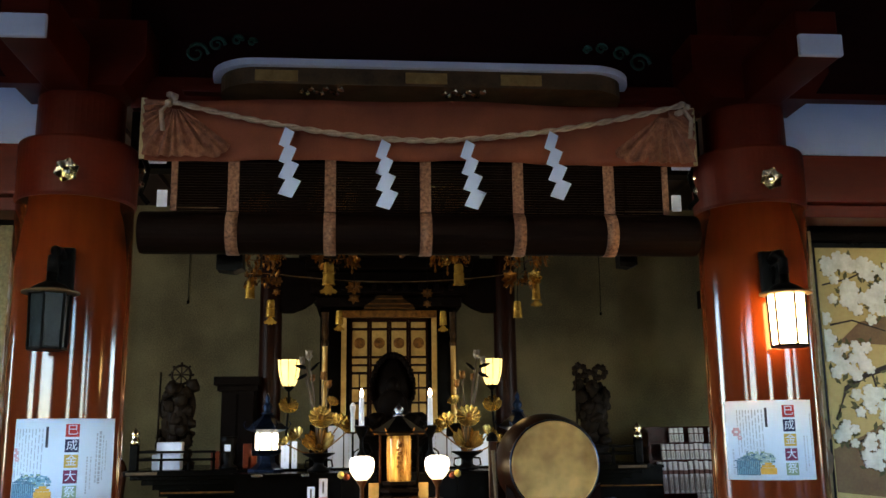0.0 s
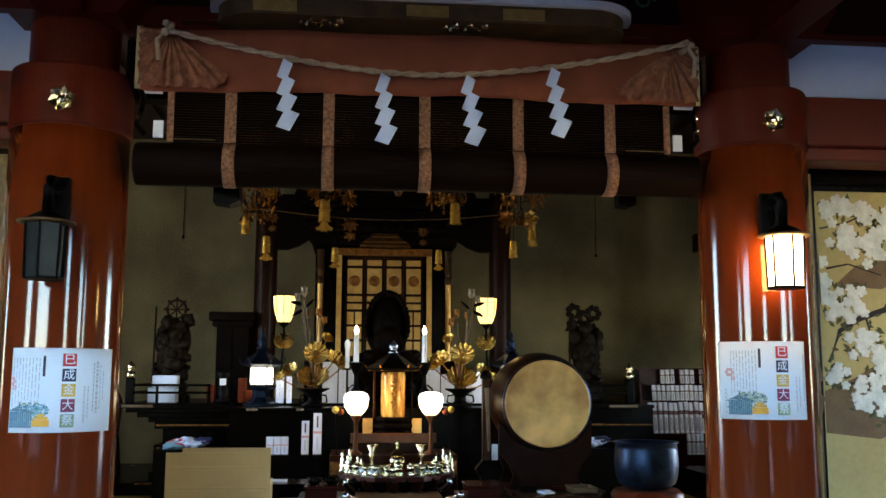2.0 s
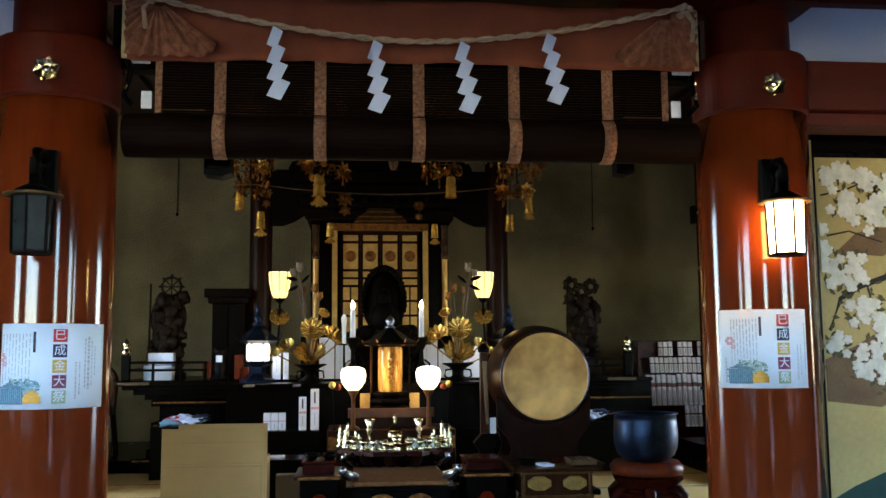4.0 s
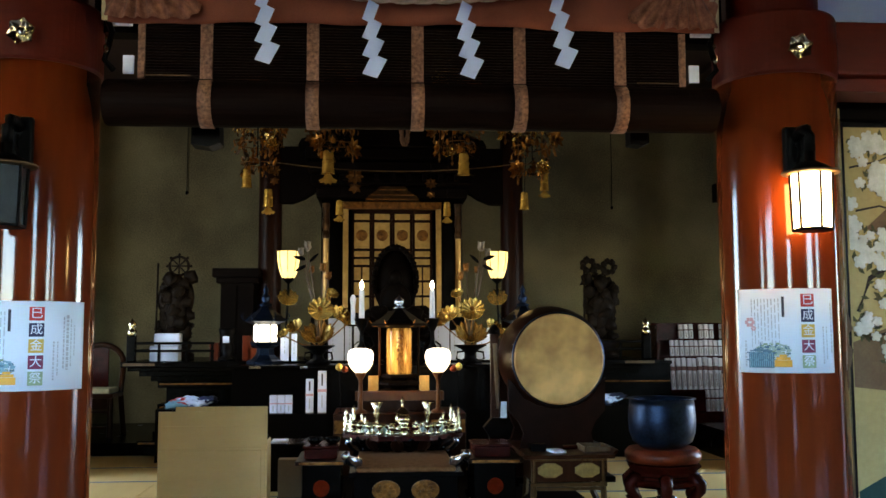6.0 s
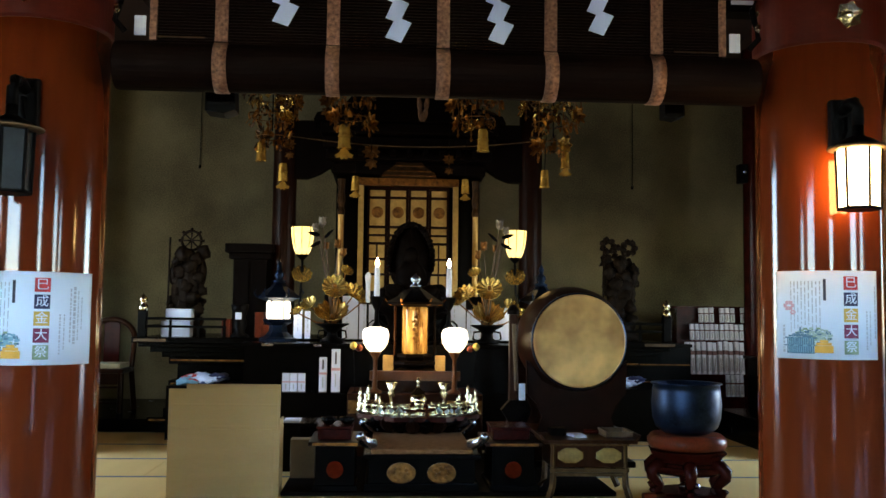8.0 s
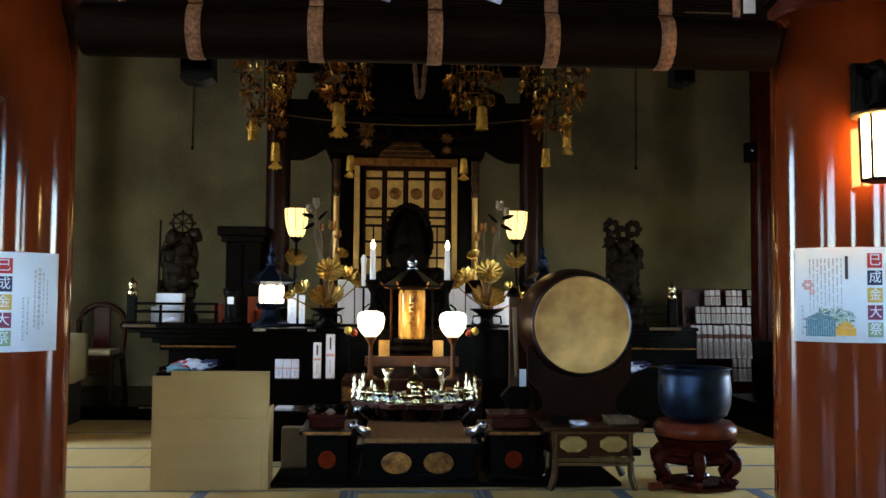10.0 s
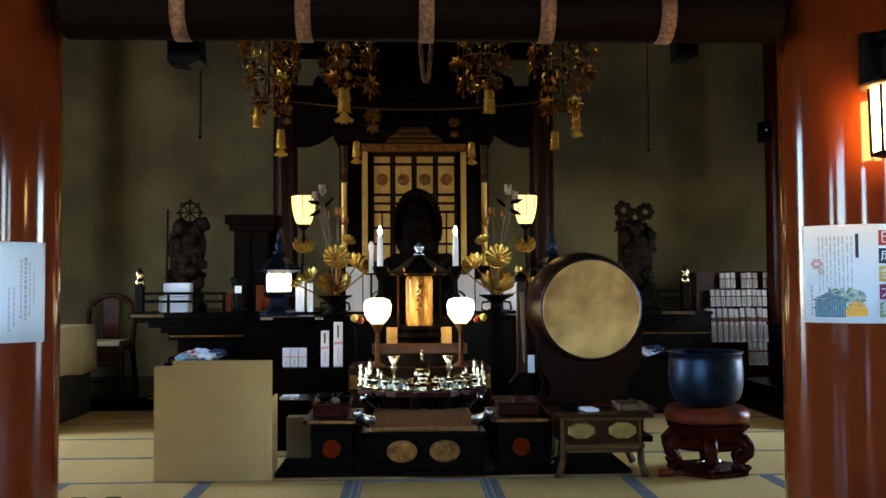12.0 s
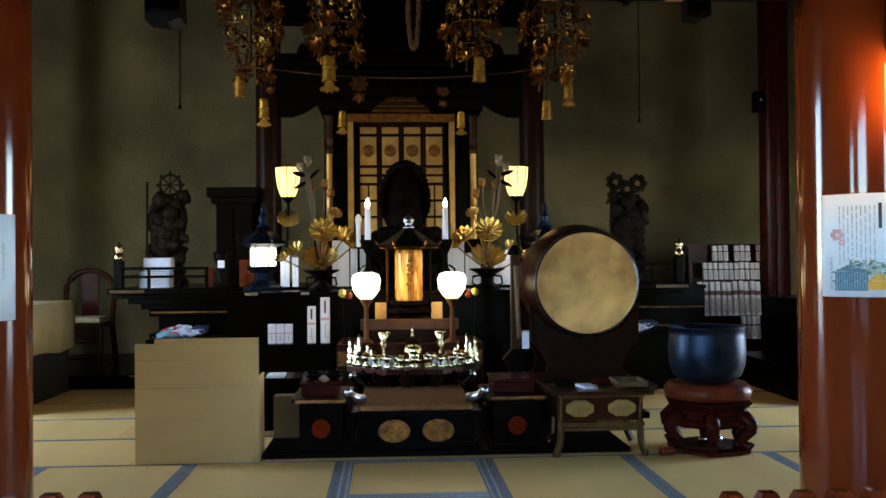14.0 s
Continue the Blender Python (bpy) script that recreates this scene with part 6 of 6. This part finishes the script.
# ---- conduits on the back wall ----
for x, z in ((-2.85, 3.3), (3.2, 3.13)):
    p = thing("wall_cable", (x, 8.18, z), "thin dark pull cord hanging along the plaster wall", "cable", "wall cables")
    part("cord", tube(B(), [(0, 0, 4.74 - z), (0.005, -0.005, 0.6), (0, 0, 0.05)], 0.005, 6), IRON, p)
    part("knob", blob(B(), (0, 0, 0.02), (0.02, 0.015, 0.03), 0, 1), IRON, p)
dv = thing("sensor_box", (4.2, 6.68, 3.14), "small black device fixed to the rear column", "sensor")
part("housing", bx(-0.05, 0.06, -0.06, 0.06, -0.12, 0.12, 0.01), IRON, dv)
part("lens", blob(B(), (0.02, -0.06, 0.02), (0.02, 0.012, 0.025), 0, 1), SILVER, dv)

# ---- chair and tables at the sides ----
ch = thing("horseshoe_chair", (-3.56, 6.55, 0.141), "dark wooden round-backed chair with a carved splat", "chair")
part("seat", bx(-0.28, 0.28, -0.24, 0.24, 0.46, 0.51, 0.01), BROWN, ch)
part("seat_cushion", bx(-0.24, 0.24, -0.22, 0.2, 0.511, 0.57, 0.016), CLOTH, ch, "beige cushion")
for x in (-0.25, 0.25):
    part("front_leg", tube(B(), [(x, -0.21, 0), (x, -0.21, 0.46)], 0.034, 8), BROWN, ch)
    part("rear_leg", tube(B(), [(x * 1.15, 0.26, 0), (x, 0.22, 0.5), (x * 1.08, 0.26, 0.85)], 0.034, 8), BROWN, ch)
part("back_rail", tube(B(), [(0.27 * math.cos(a), 0.26, 0.85 + 0.23 * math.sin(a)) for a in [math.pi * k / 12 for k in range(13)]], 0.036, 8), BROWN, ch, smooth=True)
part("splat", bx(-0.095, 0.095, 0.25, 0.27, 0.5, 1.07, 0.006), DARKRED, ch, "carved reddish splat")
for z in (0.12, 0.3):
    part("stretcher", tube(B(), [(-0.25, -0.21, z), (0.25, -0.21, z)], 0.014, 6), BROWN, ch)
part("apron_panel", bx(-0.22, 0.22, -0.215, -0.2, 0.33, 0.455), BROWN, ch)
tb = thing("cloth_covered_table", (-4.0, 4.9, 0), "table under a beige cloth over a dark skirt", "table")
part("cloth_top", bx(-0.9, 0.60, -0.85, 0.85, 0.90, 0.925, 0.012), CLOTH, tb)
bm = B()
ring = [(-0.9, -0.86), (0.61, -0.86), (0.61, 0.86), (-0.9, 0.86)]
pts = []
for (x0, y0), (x1, y1) in zip(ring, ring[1:] + ring[:1]):
    for k in range(14):
        f = k / 14
        pts.append((x0 + (x1 - x0) * f, y0 + (y1 - y0) * f))
lo = [bm.verts.new((x * (1.01 + 0.02 * math.sin(i * 1.9)), y * (1.01 + 0.012 * math.sin(i * 2.3)), 0.45 + 0.02 * math.sin(i * 0.7))) for i, (x, y) in enumerate(pts)]
hi = [bm.verts.new((x, y, 0.915)) for x, y in pts]
for i in range(len(pts)):
    j = (i + 1) % len(pts)
    bm.faces.new((lo[i], lo[j], hi[j], hi[i]))
o = part("cloth_drop", bm, CLOTH, tb, smooth=True)
o.modifiers.new("thickness", "SOLIDIFY").thickness = 0.006
part("dark_skirt", bx(-0.86, 0.565, -0.82, 0.82, 0.0, 0.899), GREYCLOTH, tb, "dark grey skirt")

rb = thing("black_side_counter", (4.3, 4.95, 0), "long black lacquered counter beside the altar", "counter")
part("base", bx(-0.79, 0.9, -1.02, 0.80, 0.0, 0.30, 0.006), BLACK, rb)
part("body", bx(-0.42, 0.9, -0.85, 0.80, 0.301, 0.86, 0.006), BLACK, rb)
part("top", bx(-0.46, 0.94, -0.88, 0.84, 0.861, 0.90, 0.008), BLACK, rb)
for i in range(4):
    solid("black_vessel", lt([(0.05, 0), (0.06, 0.05), (0.04, 0.12), (0.05, 0.16)], 14, (3.94 + 0.16 * i, 4.6 + 0.22 * (i % 2), 0.901)), BLACK, "small black lacquered vessel on the side counter", "vessel", "black vessels", smooth=True)
solid("white_box", bx(4.0, 4.25, 4.9, 5.05, 0.901, 1.0, 0.006), PAPER, "small white paper box on the side counter", "box")

# ---- rack with sutra books ----
sc = thing("black_side_chest", (3.0, 6.1, 0.141), "black lacquered chest with thin gilt edges beside the altar", "chest")
part("body", bx(-0.5, 0.34, 0.0, 1.1, 0.0, 0.83, 0.006), BLACK, sc)
part("top", bx(-0.53, 0.35, -0.03, 1.12, 0.831, 0.87, 0.006), BLACK, sc)
for z in (0.26, 0.42, 0.62):
    part("gilt_edge", bx(-0.46, 0.33, -0.006, -0.001, z, z + 0.014, 0.001), OLDGOLD, sc, "thin gilt edge")
rk = thing("sutra_rack", (3.86, 6.75, 0.141), "dark red stepped rack for folded sutra books", "rack")
part("back_board", bx(-0.48, 0.5, 0.22, 0.26, 0.0, 1.33, 0.006), DARKRED, rk)
for i, (y, z) in enumerate(((0.16, 1.125), (0.05, 0.905), (-0.06, 0.485), (-0.17, 0.22))):
    part("shelf", bx(-0.48, 0.5, y - 0.06, 0.215 if i == 0 else y + 0.05, z - 0.025, z, 0.004), DARKRED, rk)
for s in (-0.5, 0.52):
    part("side_board", prism(B(), [(s - 0.018, 0.0), (s + 0.018, 0.0), (s + 0.018, 1.3), (s - 0.018, 1.3)], -0.12 if s < 0 else -0.2, 0.25), DARKRED, rk)
rnd = random.Random(21)


def sutra(x, y, z, w, h, tilt):
    p = thing("sutra_book", (x, y, z), "white folded sutra book with a red cord on the rack", "book", "sutra books", rz=rnd.uniform(-4, 4))
    m = pose(0, 0, 0, -6, tilt, 0)
    part("paper_block", box(B(), -w / 2 + 0.003, w / 2 - 0.003, -0.02, 0.02, 0, h, 0.004, m), BOOKPAPER, p)
    k = 0.62 if h < 0.3 else 0.66
    part("cord", box(B(), -w / 2 + 0.002, w / 2 - 0.002, -0.0225, 0.0215, h * (k - 0.06), h * (k + 0.02 + 0.05 * (h > 0.3)), 0, m), BOOKBAND, p)
    part("title_strip", box(B(), -w * 0.12, w * 0.12, -0.0222, -0.0206, h * 0.1, h * 0.5, 0, m), BOOKINK, p)
    if h > 0.24:
        for u in (-0.34, 0.34):
            part("edge_strip", box(B(), w * u - 0.005, w * u + 0.005, -0.0222, -0.0206, h * 0.06, h * rnd.uniform(0.45, 0.9), 0, m), BOOKINK, p)


for n, x0, y, z, w, h in ((9, 3.70, 6.87, 1.267, 0.057, 0.185), (11, 3.55, 6.76, 1.047, 0.052, 0.2), (11, 3.46, 6.66, 0.627, 0.058, 0.4), (4, 3.93, 6.55, 0.362, 0.047, 0.27)):
    for i in range(n):
        if n == 9 and i in (3, 7):
            continue
        sutra(x0 + (w + 0.011) * i + w / 2, y, z, w, h * rnd.uniform(0.97, 1.02), rnd.uniform(-1, 1))

# ---- tatami mats and floor planks ----
def tatami(x0, x1, y0, y1, along_y, ends=False):
    o = part("tatami_mat", bx(x0 + 0.002, x1 - 0.002, y0 + 0.002, y1 - 0.002, -0.054, 0.0, 0.003), TATAMI, floor)
    e, h = (0.075 if ends else 0.046 if along_y else 0.022), 0.0025
    strips = []
    if along_y or ends:
        strips += [(x0 + 0.001, x0 + e, y0, y1), (x1 - e, x1 - 0.001, y0, y1)]
    if not along_y or ends:
        a, b = (x0 + e + 0.001, x1 - e - 0.001) if ends else (x0, x1)
        strips += [(a, b, y0 + 0.001, y0 + e), (a, b, y1 - e, y1 - 0.001)]
    for q in strips:
        part("cloth_border", bx(*q, -0.02, h), BORDER, o)
        if ends:
            for f in (0.22, 0.78):
                if q[1] - q[0] < q[3] - q[2]:
                    u = q[0] + (q[1] - q[0]) * f
                    part("border_thread", bx(u - 0.007, u + 0.007, q[2], q[3], h - 0.001, h + 0.001), PALELINE, o)
                else:
                    u = q[2] + (q[3] - q[2]) * f
                    part("border_thread", bx(q[0], q[1], u - 0.007, u + 0.007, h - 0.001, h + 0.001), PALELINE, o)


XS = [-5.22, -4.28, -3.33, -2.38, -1.44, -0.465, 0.465, 1.40, 2.36, 3.30, 4.24, 5.18]
for a, b in zip(XS, XS[1:]):
    if a == -0.465:
        tatami(a, b, 0.262, 1.12, True, True)
        tatami(a, b, 1.12, 2.07, True, True)
    else:
        tatami(a, b, 0.262, 2.07, True)
for k, (y0, y1) in enumerate(((2.07, 2.99), (2.99, 3.91), (3.91, 4.83), (4.83, 5.79))):
    for i in range(6):
        x0 = -5.6 + 1.88 * i + (0.0 if k % 2 == 0 else -0.35)
        tatami(x0, x0 + 1.88, y0, y1, False)
for i in range(60):
    x = -8.8 + i * 0.2933
    part("floor_plank", bx(x + 0.002, x + 0.2913, -6.35, 0.07, -0.21, -0.15, 0.004), FLOORWOOD, porch)
